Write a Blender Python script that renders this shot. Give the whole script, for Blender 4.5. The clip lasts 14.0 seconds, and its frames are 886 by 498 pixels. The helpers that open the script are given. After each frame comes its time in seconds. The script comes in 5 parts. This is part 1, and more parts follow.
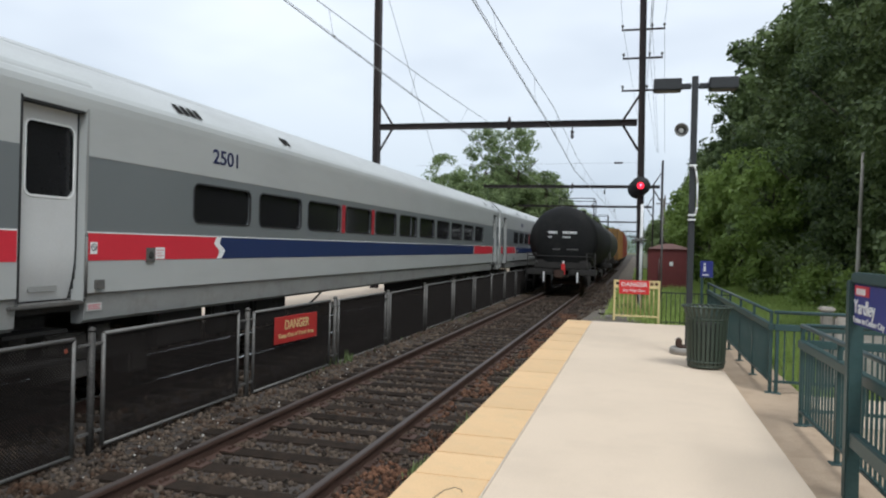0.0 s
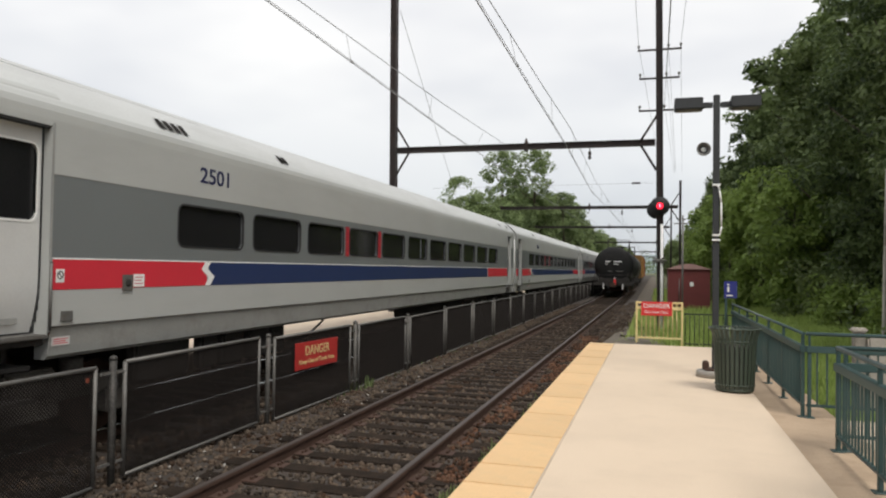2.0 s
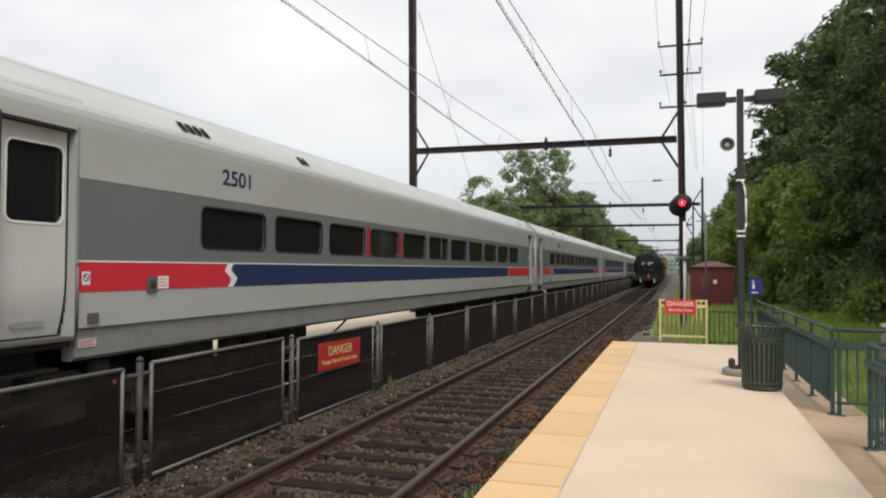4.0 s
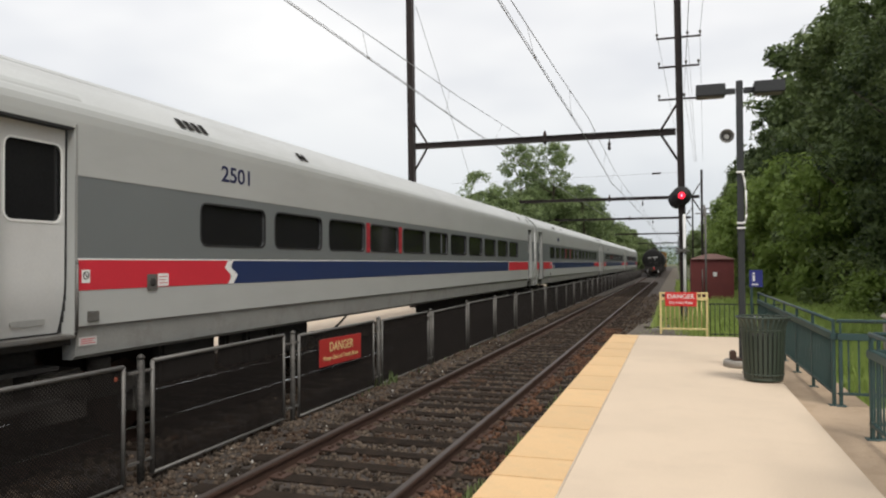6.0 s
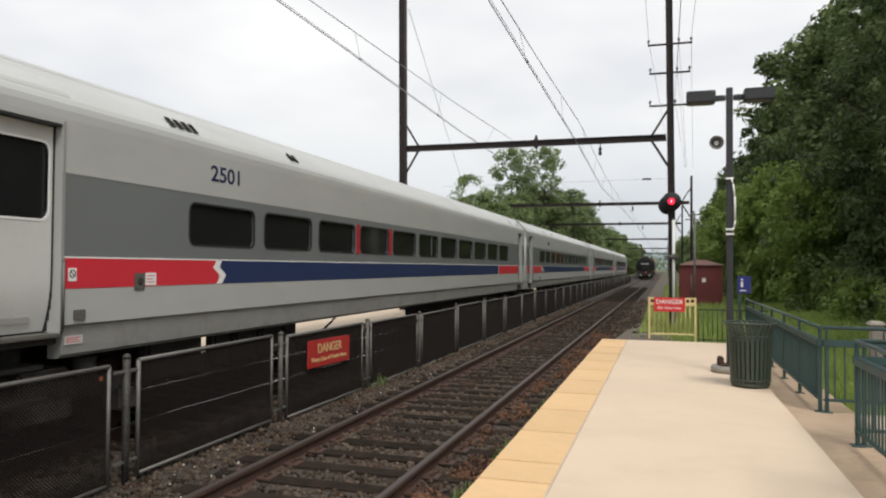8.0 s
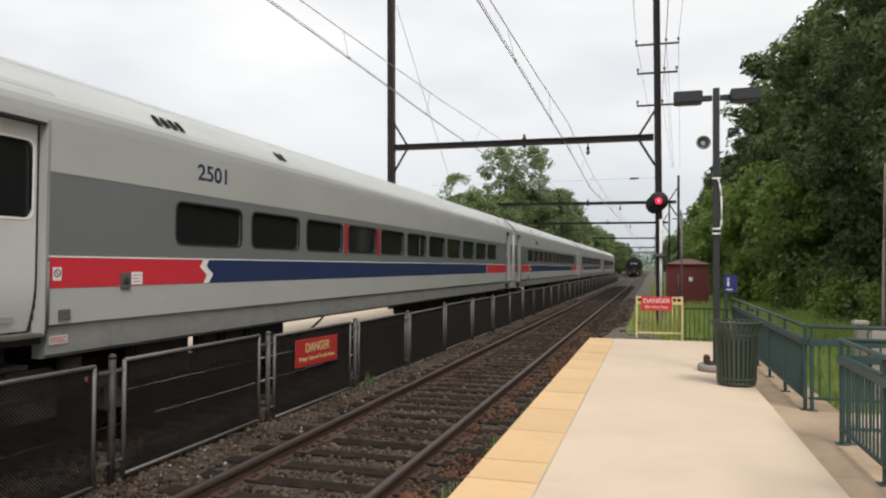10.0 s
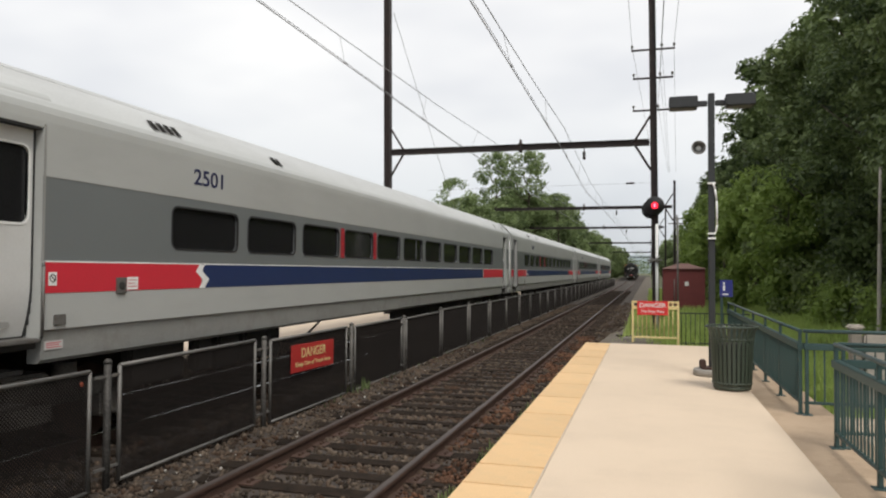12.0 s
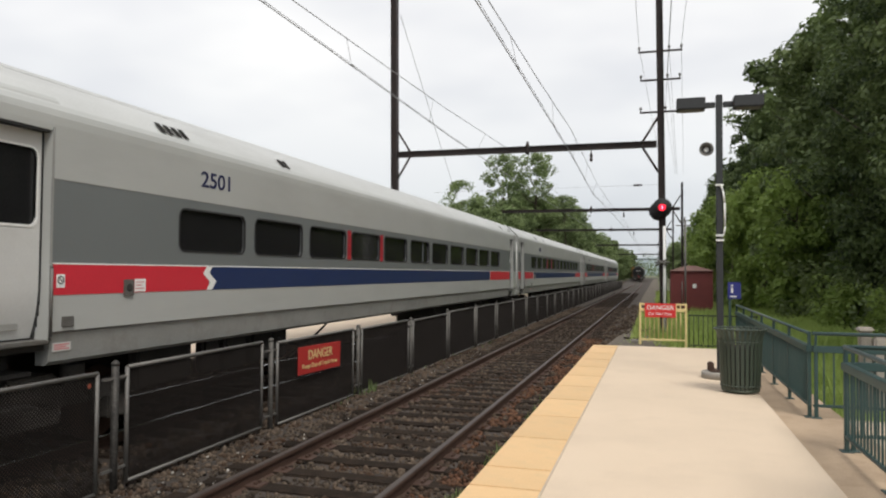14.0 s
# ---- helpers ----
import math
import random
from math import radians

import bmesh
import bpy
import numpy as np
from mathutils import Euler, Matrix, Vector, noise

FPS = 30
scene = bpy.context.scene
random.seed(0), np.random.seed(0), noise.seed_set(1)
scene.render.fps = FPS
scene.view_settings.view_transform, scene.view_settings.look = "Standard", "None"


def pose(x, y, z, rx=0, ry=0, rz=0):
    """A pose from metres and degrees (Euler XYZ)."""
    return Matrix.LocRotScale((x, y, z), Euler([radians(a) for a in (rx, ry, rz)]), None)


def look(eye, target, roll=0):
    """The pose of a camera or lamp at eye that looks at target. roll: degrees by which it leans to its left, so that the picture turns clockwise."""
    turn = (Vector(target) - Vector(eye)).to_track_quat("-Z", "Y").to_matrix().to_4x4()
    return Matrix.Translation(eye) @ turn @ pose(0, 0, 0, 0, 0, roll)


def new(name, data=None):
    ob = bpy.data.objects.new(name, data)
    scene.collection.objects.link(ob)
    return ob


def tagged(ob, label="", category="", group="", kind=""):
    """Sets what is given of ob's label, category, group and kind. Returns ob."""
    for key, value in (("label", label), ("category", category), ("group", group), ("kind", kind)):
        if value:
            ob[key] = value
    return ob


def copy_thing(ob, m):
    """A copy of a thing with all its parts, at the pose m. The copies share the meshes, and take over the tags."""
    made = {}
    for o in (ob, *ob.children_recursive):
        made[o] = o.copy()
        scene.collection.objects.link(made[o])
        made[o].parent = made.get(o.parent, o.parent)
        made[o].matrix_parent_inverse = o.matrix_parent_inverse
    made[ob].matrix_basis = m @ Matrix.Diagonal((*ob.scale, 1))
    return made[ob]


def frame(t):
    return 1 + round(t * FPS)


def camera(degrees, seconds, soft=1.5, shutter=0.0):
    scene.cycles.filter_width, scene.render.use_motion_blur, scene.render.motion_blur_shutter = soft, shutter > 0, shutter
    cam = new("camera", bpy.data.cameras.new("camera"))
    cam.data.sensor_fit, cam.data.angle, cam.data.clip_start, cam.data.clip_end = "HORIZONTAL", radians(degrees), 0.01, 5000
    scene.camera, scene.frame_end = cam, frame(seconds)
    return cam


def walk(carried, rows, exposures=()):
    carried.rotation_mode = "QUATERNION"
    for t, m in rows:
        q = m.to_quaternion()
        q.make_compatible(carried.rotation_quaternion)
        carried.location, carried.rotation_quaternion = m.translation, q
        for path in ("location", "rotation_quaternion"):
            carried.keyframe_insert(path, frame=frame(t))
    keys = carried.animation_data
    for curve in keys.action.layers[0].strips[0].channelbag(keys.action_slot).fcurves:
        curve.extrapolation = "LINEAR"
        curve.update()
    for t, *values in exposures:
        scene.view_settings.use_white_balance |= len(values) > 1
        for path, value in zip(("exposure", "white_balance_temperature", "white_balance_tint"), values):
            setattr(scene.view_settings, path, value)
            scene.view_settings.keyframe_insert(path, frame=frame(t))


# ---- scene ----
cam = camera(62.9, 14.0, soft=2.1)
PATH = [
    (0, (0.357, 0.254, 1.725), (-0.16, 2.186, 1.717), 1.5),
    (0.5, (0.361, 0.225, 1.732), (-0.18, 2.151, 1.739), 1.2),
    (1, (0.314, 0.235, 1.734), (-0.215, 2.164, 1.771), 1.0),
    (1.5, (0.287, 0.324, 1.729), (-0.264, 2.246, 1.78), 1.3),
    (2, (0.256, 0.341, 1.738), (-0.305, 2.261, 1.791), 0.9),
    (2.5, (0.228, 0.337, 1.722), (-0.315, 2.261, 1.772), 1.6),
    (3, (0.226, 0.351, 1.723), (-0.311, 2.276, 1.78), 1.5),
    (3.5, (0.227, 0.355, 1.721), (-0.353, 2.269, 1.78), 0.5),
    (4, (0.224, 0.358, 1.72), (-0.389, 2.261, 1.774), 0.3),
    (6.5, (0.212, 0.372, 1.712), (-0.399, 2.276, 1.752), -0.3),
    (7, (0.217, 0.371, 1.71), (-0.388, 2.277, 1.757), 0.1),
    (7.5, (0.216, 0.379, 1.708), (-0.384, 2.286, 1.756), 0.2),
    (8, (0.219, 0.379, 1.708), (-0.368, 2.291, 1.757), 0.4),
    (8.5, (0.219, 0.385, 1.712), (-0.356, 2.3, 1.759), 0.5),
    (9, (0.218, 0.384, 1.716), (-0.346, 2.302, 1.76), 0.5),
    (11.5, (0.22, 0.376, 1.711), (-0.33, 2.298, 1.766), 0.4),
    (12, (0.23, 0.373, 1.715), (-0.317, 2.296, 1.774), 0.4),
    (12.5, (0.227, 0.377, 1.715), (-0.325, 2.298, 1.776), 0.4),
    (13, (0.226, 0.378, 1.712), (-0.328, 2.299, 1.776), 0.6),
    (13.5, (0.23, 0.375, 1.712), (-0.33, 2.294, 1.776), 0.6),
    (14, (0.228, 0.383, 1.713), (-0.337, 2.3, 1.778), 0.4),
]
walk(cam, [(t, look(eye, target, roll)) for t, eye, target, roll in PATH],
     exposures=[(0, 0.275, 5900, 7), (0.6, 0.275, 6020, 7.5), (1.2, 0.285, 6420, 9), (1.8, 0.295, 6620, 10), (14, 0.295, 6620, 10)])

# ---- light ----
world = bpy.data.worlds.new("world")
scene.world = world
world.use_nodes = True
wn, wl = world.node_tree.nodes, world.node_tree.links
wn.clear()
w_out = wn.new("ShaderNodeOutputWorld")
sky = wn.new("ShaderNodeTexSky")
sky.sky_type, sky.sun_disc = "NISHITA", False
sky.sun_elevation, sky.sun_rotation = radians(58), radians(235)
b_sky = wn.new("ShaderNodeBackground")
b_sky.inputs["Strength"].default_value = 0.1
wl.new(sky.outputs[0], b_sky.inputs["Color"])
tc = wn.new("ShaderNodeTexCoord")
mp = wn.new("ShaderNodeMapping")
mp.inputs["Scale"].default_value = (1.0, 1.0, 2.6)
mp.inputs["Location"].default_value = (0.35, 0.1, 0.2)
nz = wn.new("ShaderNodeTexNoise")
nz.inputs["Scale"].default_value, nz.inputs["Detail"].default_value, nz.inputs["Roughness"].default_value = 1.5, 4, 0.5
cr = wn.new("ShaderNodeValToRGB")
cr.color_ramp.elements[0].position, cr.color_ramp.elements[0].color = 0.38, (0.66, 0.68, 0.725, 1)
cr.color_ramp.elements[1].position, cr.color_ramp.elements[1].color = 0.64, (0.955, 0.955, 0.945, 1)
b_cl = wn.new("ShaderNodeBackground")
b_cl.inputs["Strength"].default_value = 0.96
w_mix = wn.new("ShaderNodeMixShader")
w_mix.inputs[0].default_value = 0.9
wl.new(tc.outputs["Generated"], mp.inputs[0])
wl.new(mp.outputs[0], nz.inputs["Vector"])
wl.new(nz.outputs[0], cr.inputs[0])
# an overcast sky is dimmer towards the horizon
sep = wn.new("ShaderNodeSeparateXYZ")
low = wn.new("ShaderNodeMapRange")
low.inputs[1].default_value, low.inputs[2].default_value = 0.02, 0.30
low.inputs[3].default_value, low.inputs[4].default_value = 0.0, 1.0
dim = wn.new("ShaderNodeMix")
dim.data_type = "RGBA"
dim.inputs[6].default_value, dim.inputs[7].default_value = (0.64, 0.675, 0.725, 1), (1, 1, 1, 1)
over = wn.new("ShaderNodeMix")
over.data_type, over.blend_type = "RGBA", "MULTIPLY"
over.inputs[0].default_value = 1.0
wl.new(tc.outputs["Generated"], sep.inputs[0])
wl.new(sep.outputs["Z"], low.inputs[0])
wl.new(low.outputs[0], dim.inputs[0])
wl.new(cr.outputs[0], over.inputs[6])
wl.new(dim.outputs[2], over.inputs[7])
wl.new(over.outputs[2], b_cl.inputs["Color"])
wl.new(b_sky.outputs[0], w_mix.inputs[1])
wl.new(b_cl.outputs[0], w_mix.inputs[2])
wl.new(w_mix.outputs[0], w_out.inputs[0])

sun = new("sun", bpy.data.lights.new("sun", "SUN"))
sun.data.energy, sun.data.angle, sun.data.color = 1.9, radians(25), (1.0, 0.96, 0.9)
sun.matrix_world = look((10, -8, 22), (0, 4, 0))

# ---- materials ----


def mat(name, color, rough=0.7, metal=0.0, var=0.2, big=1.2, fine=40.0, bump=0.15, stain=None, amount=0.4, per="", gloss=0.5, emit=0.0, along=1.0):
    """A node material: colour varied at two scales, an optional stain colour, fine relief; per: 'object' or 'island' variation; along: stretch of the stains in y."""
    m = bpy.data.materials.new(name)
    m.use_nodes = True
    n, l = m.node_tree.nodes, m.node_tree.links
    p = n["Principled BSDF"]
    p.inputs["Roughness"].default_value, p.inputs["Metallic"].default_value = rough, metal
    p.inputs["Specular IOR Level"].default_value = gloss
    co = n.new("ShaderNodeTexCoord")
    a, b = n.new("ShaderNodeTexNoise"), n.new("ShaderNodeTexNoise")
    a.inputs["Scale"].default_value, a.inputs["Detail"].default_value = big, 5
    b.inputs["Scale"].default_value, b.inputs["Detail"].default_value = fine, 3
    for t in (a, b):
        l.new(co.outputs["Object"], t.inputs["Vector"])
    mixed = n.new("ShaderNodeMath")
    mixed.operation = "ADD"
    l.new(a.outputs[0], mixed.inputs[0])
    l.new(b.outputs[0], mixed.inputs[1])
    last = mixed.outputs[0]
    if per:
        s = n.new("ShaderNodeObjectInfo" if per == "object" else "ShaderNodeNewGeometry")
        plus = n.new("ShaderNodeMath")
        plus.operation = "MULTIPLY_ADD"
        l.new(s.outputs["Random" if per == "object" else "Random Per Island"], plus.inputs[0])
        plus.inputs[1].default_value = 0.5
        l.new(last, plus.inputs[2])
        less = n.new("ShaderNodeMath")
        less.operation = "SUBTRACT"
        less.inputs[1].default_value = 0.25
        l.new(plus.outputs[0], less.inputs[0])
        last = less.outputs[0]
    span = n.new("ShaderNodeMapRange")
    span.inputs[1].default_value, span.inputs[2].default_value = 0.6, 1.4
    span.inputs[3].default_value, span.inputs[4].default_value = 1 - var, 1 + var
    l.new(last, span.inputs[0])
    mul = n.new("ShaderNodeMix")
    mul.data_type, mul.blend_type = "RGBA", "MULTIPLY"
    mul.inputs[0].default_value = 1.0
    mul.inputs[6].default_value = (*color, 1)
    l.new(span.outputs[0], mul.inputs[7])
    out = mul.outputs[2]
    if stain:
        c = n.new("ShaderNodeTexNoise")
        c.inputs["Scale"].default_value, c.inputs["Detail"].default_value, c.inputs["Roughness"].default_value = big * 2.3, 6, 0.65
        streak = n.new("ShaderNodeMapping")
        streak.inputs["Scale"].default_value = (1.0, along, 1.0)
        l.new(co.outputs["Object"], streak.inputs["Vector"])
        l.new(streak.outputs[0], c.inputs["Vector"])
        r = n.new("ShaderNodeMapRange")
        r.inputs[1].default_value, r.inputs[2].default_value, r.inputs[4].default_value = 0.48, 0.72, amount
        l.new(c.outputs[0], r.inputs[0])
        st = n.new("ShaderNodeMix")
        st.data_type = "RGBA"
        l.new(r.outputs[0], st.inputs[0])
        l.new(out, st.inputs[6])
        st.inputs[7].default_value = (*stain, 1)
        out = st.outputs[2]
    l.new(out, p.inputs["Base Color"])
    if bump:
        bp = n.new("ShaderNodeBump")
        bp.inputs["Strength"].default_value, bp.inputs["Distance"].default_value = bump, 0.01
        l.new(b.outputs[0], bp.inputs["Height"])
        l.new(bp.outputs[0], p.inputs["Normal"])
    if emit:
        p.inputs["Emission Color"].default_value = (*color, 1)
        p.inputs["Emission Strength"].default_value = emit
    return m


def leaf_mat(name, dark, light, glow=0.35):
    m = bpy.data.materials.new(name)
    m.use_nodes = True
    n, l = m.node_tree.nodes, m.node_tree.links
    p, out = n["Principled BSDF"], n["Material Output"]
    p.inputs["Roughness"].default_value, p.inputs["Specular IOR Level"].default_value = 0.55, 0.35
    g, o, co, z = n.new("ShaderNodeNewGeometry"), n.new("ShaderNodeObjectInfo"), n.new("ShaderNodeTexCoord"), n.new("ShaderNodeTexNoise")
    # clump-sized noise: paints shadow pockets and lit patches into the leaf colour
    z.inputs["Scale"].default_value, z.inputs["Detail"].default_value = 0.6, 3
    l.new(co.outputs["Object"], z.inputs["Vector"])
    s1, s2 = n.new("ShaderNodeMath"), n.new("ShaderNodeMath")
    s1.operation = s2.operation = "MULTIPLY_ADD"
    l.new(g.outputs["Random Per Island"], s1.inputs[0])
    s1.inputs[1].default_value = 0.45
    l.new(z.outputs[0], s1.inputs[2])
    l.new(o.outputs["Random"], s2.inputs[0])
    s2.inputs[1].default_value = 0.35
    l.new(s1.outputs[0], s2.inputs[2])
    r = n.new("ShaderNodeValToRGB")
    r.color_ramp.elements[0].position, r.color_ramp.elements[0].color = 0.4, (*dark, 1)
    r.color_ramp.elements[1].position, r.color_ramp.elements[1].color = 1.0, (*light, 1)
    l.new(s2.outputs[0], r.inputs[0])
    l.new(r.outputs[0], p.inputs["Base Color"])
    t, mx = n.new("ShaderNodeBsdfTranslucent"), n.new("ShaderNodeMixShader")
    l.new(r.outputs[0], t.inputs["Color"])
    mx.inputs[0].default_value = glow
    l.new(p.outputs[0], mx.inputs[1])
    l.new(t.outputs[0], mx.inputs[2])
    l.new(mx.outputs[0], out.inputs["Surface"])
    return m


M_CONC = mat("platform_concrete", (0.65, 0.525, 0.395), 0.85, var=0.08, big=0.5, fine=70, stain=(0.50, 0.40, 0.30), amount=0.3)
M_DIRTY = mat("dirty_concrete", (0.43, 0.32, 0.22), 0.9, var=0.2, big=1.5, fine=60, stain=(0.27, 0.19, 0.12), amount=0.5)
M_SIDE = mat("grey_concrete", (0.30, 0.28, 0.25), 0.9, var=0.2, stain=(0.1, 0.09, 0.08), amount=0.5)
M_YELLOW = mat("yellow_tactile", (0.70, 0.47, 0.245), 0.75, var=0.10, big=1.6, fine=60, stain=(0.5, 0.40, 0.24), amount=0.35, per="object")
M_JOINT = mat("joint_filler", (0.60, 0.52, 0.42), 0.9, var=0.2)
M_GROUND = mat("earth_ground", (0.11, 0.115, 0.06), 0.95, var=0.35, big=0.35, fine=14, bump=0.5, stain=(0.085, 0.12, 0.035), amount=0.9)
M_GRAVEL = mat("gravel_path", (0.125, 0.105, 0.08), 0.95, var=0.3, big=0.6, fine=25, bump=0.6, stain=(0.11, 0.10, 0.08), amount=0.5)
M_BED = mat("ballast_bed", (0.050, 0.040, 0.033), 0.95, var=0.5, big=1.3, fine=22, bump=1.0, stain=(0.05, 0.035, 0.025), amount=0.6)
M_RUSTSTONE = mat("rusty_ballast_stone", (0.098, 0.049, 0.029), 0.95, gloss=0.2, var=0.9, big=1.6, fine=30, bump=0.3, per="island", stain=(0.07, 0.05, 0.035), amount=0.6)
M_STONE = mat("ballast_stone", (0.079, 0.061, 0.046), 0.95, gloss=0.2, var=0.95, big=0.9, fine=30, bump=0.3, per="island", stain=(0.060, 0.028, 0.014), amount=0.85)
M_TIE = mat("weathered_tie", (0.025, 0.019, 0.0148), 1.0, gloss=0.1, var=0.4, big=4, fine=60, bump=0.6, per="object", stain=(0.055, 0.037, 0.025), amount=0.5)
M_RUST = mat("rusty_steel", (0.075, 0.042, 0.03), 0.75, 0.2, var=0.35, big=3, fine=50, bump=0.3)
M_DULLTOP = mat("dull_rail_top", (0.085, 0.068, 0.060), 0.55, 0.4, var=0.2, big=2, fine=80, bump=0.05)
M_RAILTOP = mat("worn_rail_top", (0.42, 0.41, 0.40), 0.22, 0.9, var=0.15, big=2, fine=80, bump=0.05)
M_GALV = mat("galvanised_steel", (0.17, 0.165, 0.155), 0.6, 0.5, var=0.2, big=5, fine=60, stain=(0.14, 0.11, 0.09), amount=0.4)
M_POST = mat("weathered_post", (0.085, 0.08, 0.073), 0.65, 0.4, var=0.65, big=4, fine=50, bump=0.1, per="object")
M_MESH = mat("dark_fence_mesh", (0.0145, 0.0118, 0.0105), 0.75, 0.0, var=0.2, bump=0, gloss=0.15)
M_SIGNRED = mat("red_sign_enamel", (0.42, 0.028, 0.026), 0.5, var=0.1, big=3, fine=30, bump=0.03)
M_SIGNRED2 = mat("bright_red_sign", (0.66, 0.03, 0.03), 0.5, var=0.08, big=3, bump=0.02)
M_TEXTY = mat("faded_yellow_lettering", (0.62, 0.47, 0.22), 0.6, var=0.1, bump=0)
M_WHITE = mat("white_paint", (0.78, 0.78, 0.76), 0.6, var=0.05, bump=0)
M_SILVER = mat("train_silver", (0.445, 0.455, 0.44), 0.42, 0.1, var=0.06, big=0.8, fine=90, bump=0.02, stain=(0.33, 0.33, 0.315), amount=0.3, along=0.25)
M_BAND = mat("train_grey_band", (0.172, 0.186, 0.188), 0.42, 0.1, var=0.06, big=0.8, fine=90, bump=0.02)
# base tone darkened for the shade on the tucked-in skirt, with dirt stains over it
M_SKIRT = mat("train_skirt", (0.30, 0.30, 0.285), 0.5, 0.1, var=0.12, big=1.5, fine=60, bump=0.03, stain=(0.17, 0.15, 0.13), amount=0.45)
M_ROOF = mat("train_roof", (0.51, 0.52, 0.51), 0.5, 0.05, var=0.10, big=1.0, fine=50, bump=0.03, stain=(0.33, 0.33, 0.315), amount=0.4, along=0.12)
M_EMERG = mat("emergency_red", (0.34, 0.016, 0.028), 0.5, var=0.1, bump=0)
M_RED = mat("train_red", (0.60, 0.030, 0.050), 0.4, var=0.06, bump=0)
M_BLUE = mat("train_blue", (0.016, 0.032, 0.105), 0.4, var=0.08, bump=0)
M_NUMBER = mat("number_navy", (0.012, 0.016, 0.07), 0.5, var=0.1, bump=0)
M_DOOR = mat("train_door", (0.56, 0.56, 0.545), 0.45, var=0.05, bump=0.02, stain=(0.42, 0.41, 0.39), amount=0.2)
M_GLASS = mat("tinted_glass", (0.015, 0.015, 0.016), 0.09, var=0.2, bump=0, gloss=0.35)
M_RUBBER = mat("black_rubber", (0.016, 0.016, 0.016), 0.7, var=0.2, bump=0.05)
M_UNDER = mat("underframe_black", (0.032, 0.029, 0.026), 0.85, var=0.4, big=2, fine=30, bump=0.3)
M_BOGIE = mat("dusty_bogie", (0.13, 0.118, 0.104), 0.85, var=0.4, big=2, fine=30, bump=0.3)
M_TANK = mat("tank_black", (0.009, 0.009, 0.009), 0.7, var=0.35, big=0.8, fine=25, bump=0.05, stain=(0.035, 0.032, 0.028), amount=0.35, gloss=0.25)
M_TANK2 = mat("tank_dark_olive", (0.045, 0.045, 0.038), 0.55, var=0.3, big=0.8, stain=(0.02, 0.02, 0.02), amount=0.6)
M_ORANGE = mat("hopper_orange", (0.25, 0.135, 0.035), 0.6, var=0.2, stain=(0.25, 0.1, 0.03), amount=0.5)
M_BROWN = mat("boxcar_brown", (0.20, 0.045, 0.022), 0.7, var=0.25, stain=(0.09, 0.03, 0.02), amount=0.5)
M_POLE = mat("gantry_steel", (0.040, 0.031, 0.030), 0.7, 0.2, var=0.3, big=1.5, fine=30, bump=0.1, stain=(0.09, 0.05, 0.04), amount=0.4)
M_WIRE = mat("overhead_wire", (0.30, 0.30, 0.305), 0.6, 0.2, var=0.1, bump=0)
M_GREEN = mat("green_rail_paint", (0.028, 0.062, 0.060), 0.45, var=0.2, big=3, fine=50, bump=0.03, stain=(0.06, 0.09, 0.085), amount=0.3)
M_CANGREEN = mat("green_can_paint", (0.040, 0.056, 0.040), 0.5, var=0.2, big=3, stain=(0.07, 0.075, 0.06), amount=0.3)
M_GATE = mat("cream_yellow_paint", (0.78, 0.63, 0.30), 0.6, var=0.08, big=4, bump=0.03, stain=(0.5, 0.40, 0.22), amount=0.3)
M_IRON = mat("black_iron", (0.02, 0.025, 0.02), 0.6, var=0.2)
M_SHED = mat("shed_maroon", (0.145, 0.030, 0.028), 0.75, var=0.12, big=1.5, fine=30, bump=0.1, stain=(0.09, 0.025, 0.024), amount=0.4)
M_SHEDROOF = mat("shed_roof", (0.16, 0.085, 0.07), 0.85, var=0.2, big=2)
M_LAMPPOST = mat("lamp_post_paint", (0.026, 0.028, 0.030), 0.55, var=0.25, big=3)
M_NAVY = mat("navy_sign", (0.022, 0.030, 0.20), 0.5, var=0.05, bump=0)
M_LOGO = mat("red_sign_block", (0.55, 0.03, 0.05), 0.5, var=0.05, bump=0)
M_LENS = mat("red_signal_light", (1.0, 0.02, 0.05), 0.3, var=0.0, bump=0, emit=1.7)
M_LENSHOT = mat("signal_filament", (1.0, 0.30, 0.42), 0.3, var=0.0, bump=0, emit=3.0)
M_BARK = mat("bark", (0.085, 0.068, 0.05), 0.95, var=0.35, big=3, fine=20, bump=0.8)
M_LEAF = leaf_mat("leaf_dark_green", (0.016, 0.032, 0.012), (0.140, 0.190, 0.066))
M_LEAF2 = leaf_mat("leaf_mid_green", (0.034, 0.060, 0.020), (0.170, 0.220, 0.080))
# for the distant trees: haze is mixed into this paler green
M_LEAF4 = leaf_mat("leaf_grey_green", (0.055, 0.085, 0.036), (0.24, 0.31, 0.13), 0.45)
M_LEAF3 = leaf_mat("leaf_bright_green", (0.085, 0.14, 0.028), (0.26, 0.35, 0.085), 0.45)
M_GRASS = leaf_mat("grass_green", (0.17, 0.25, 0.05), (0.42, 0.53, 0.15), 0.45)
M_PILLAR = mat("grey_stone", (0.25, 0.225, 0.19), 0.9, var=0.3, big=5, fine=40, bump=0.5)
M_LIMECHIP = mat("white_chip", (0.45, 0.43, 0.39), 0.9, var=0.3, bump=0.2, per="island")
M_LIME = mat("pale_stone", (0.42, 0.38, 0.33), 0.9, var=0.25, big=4, fine=40, bump=0.5)

# ---- builders ----


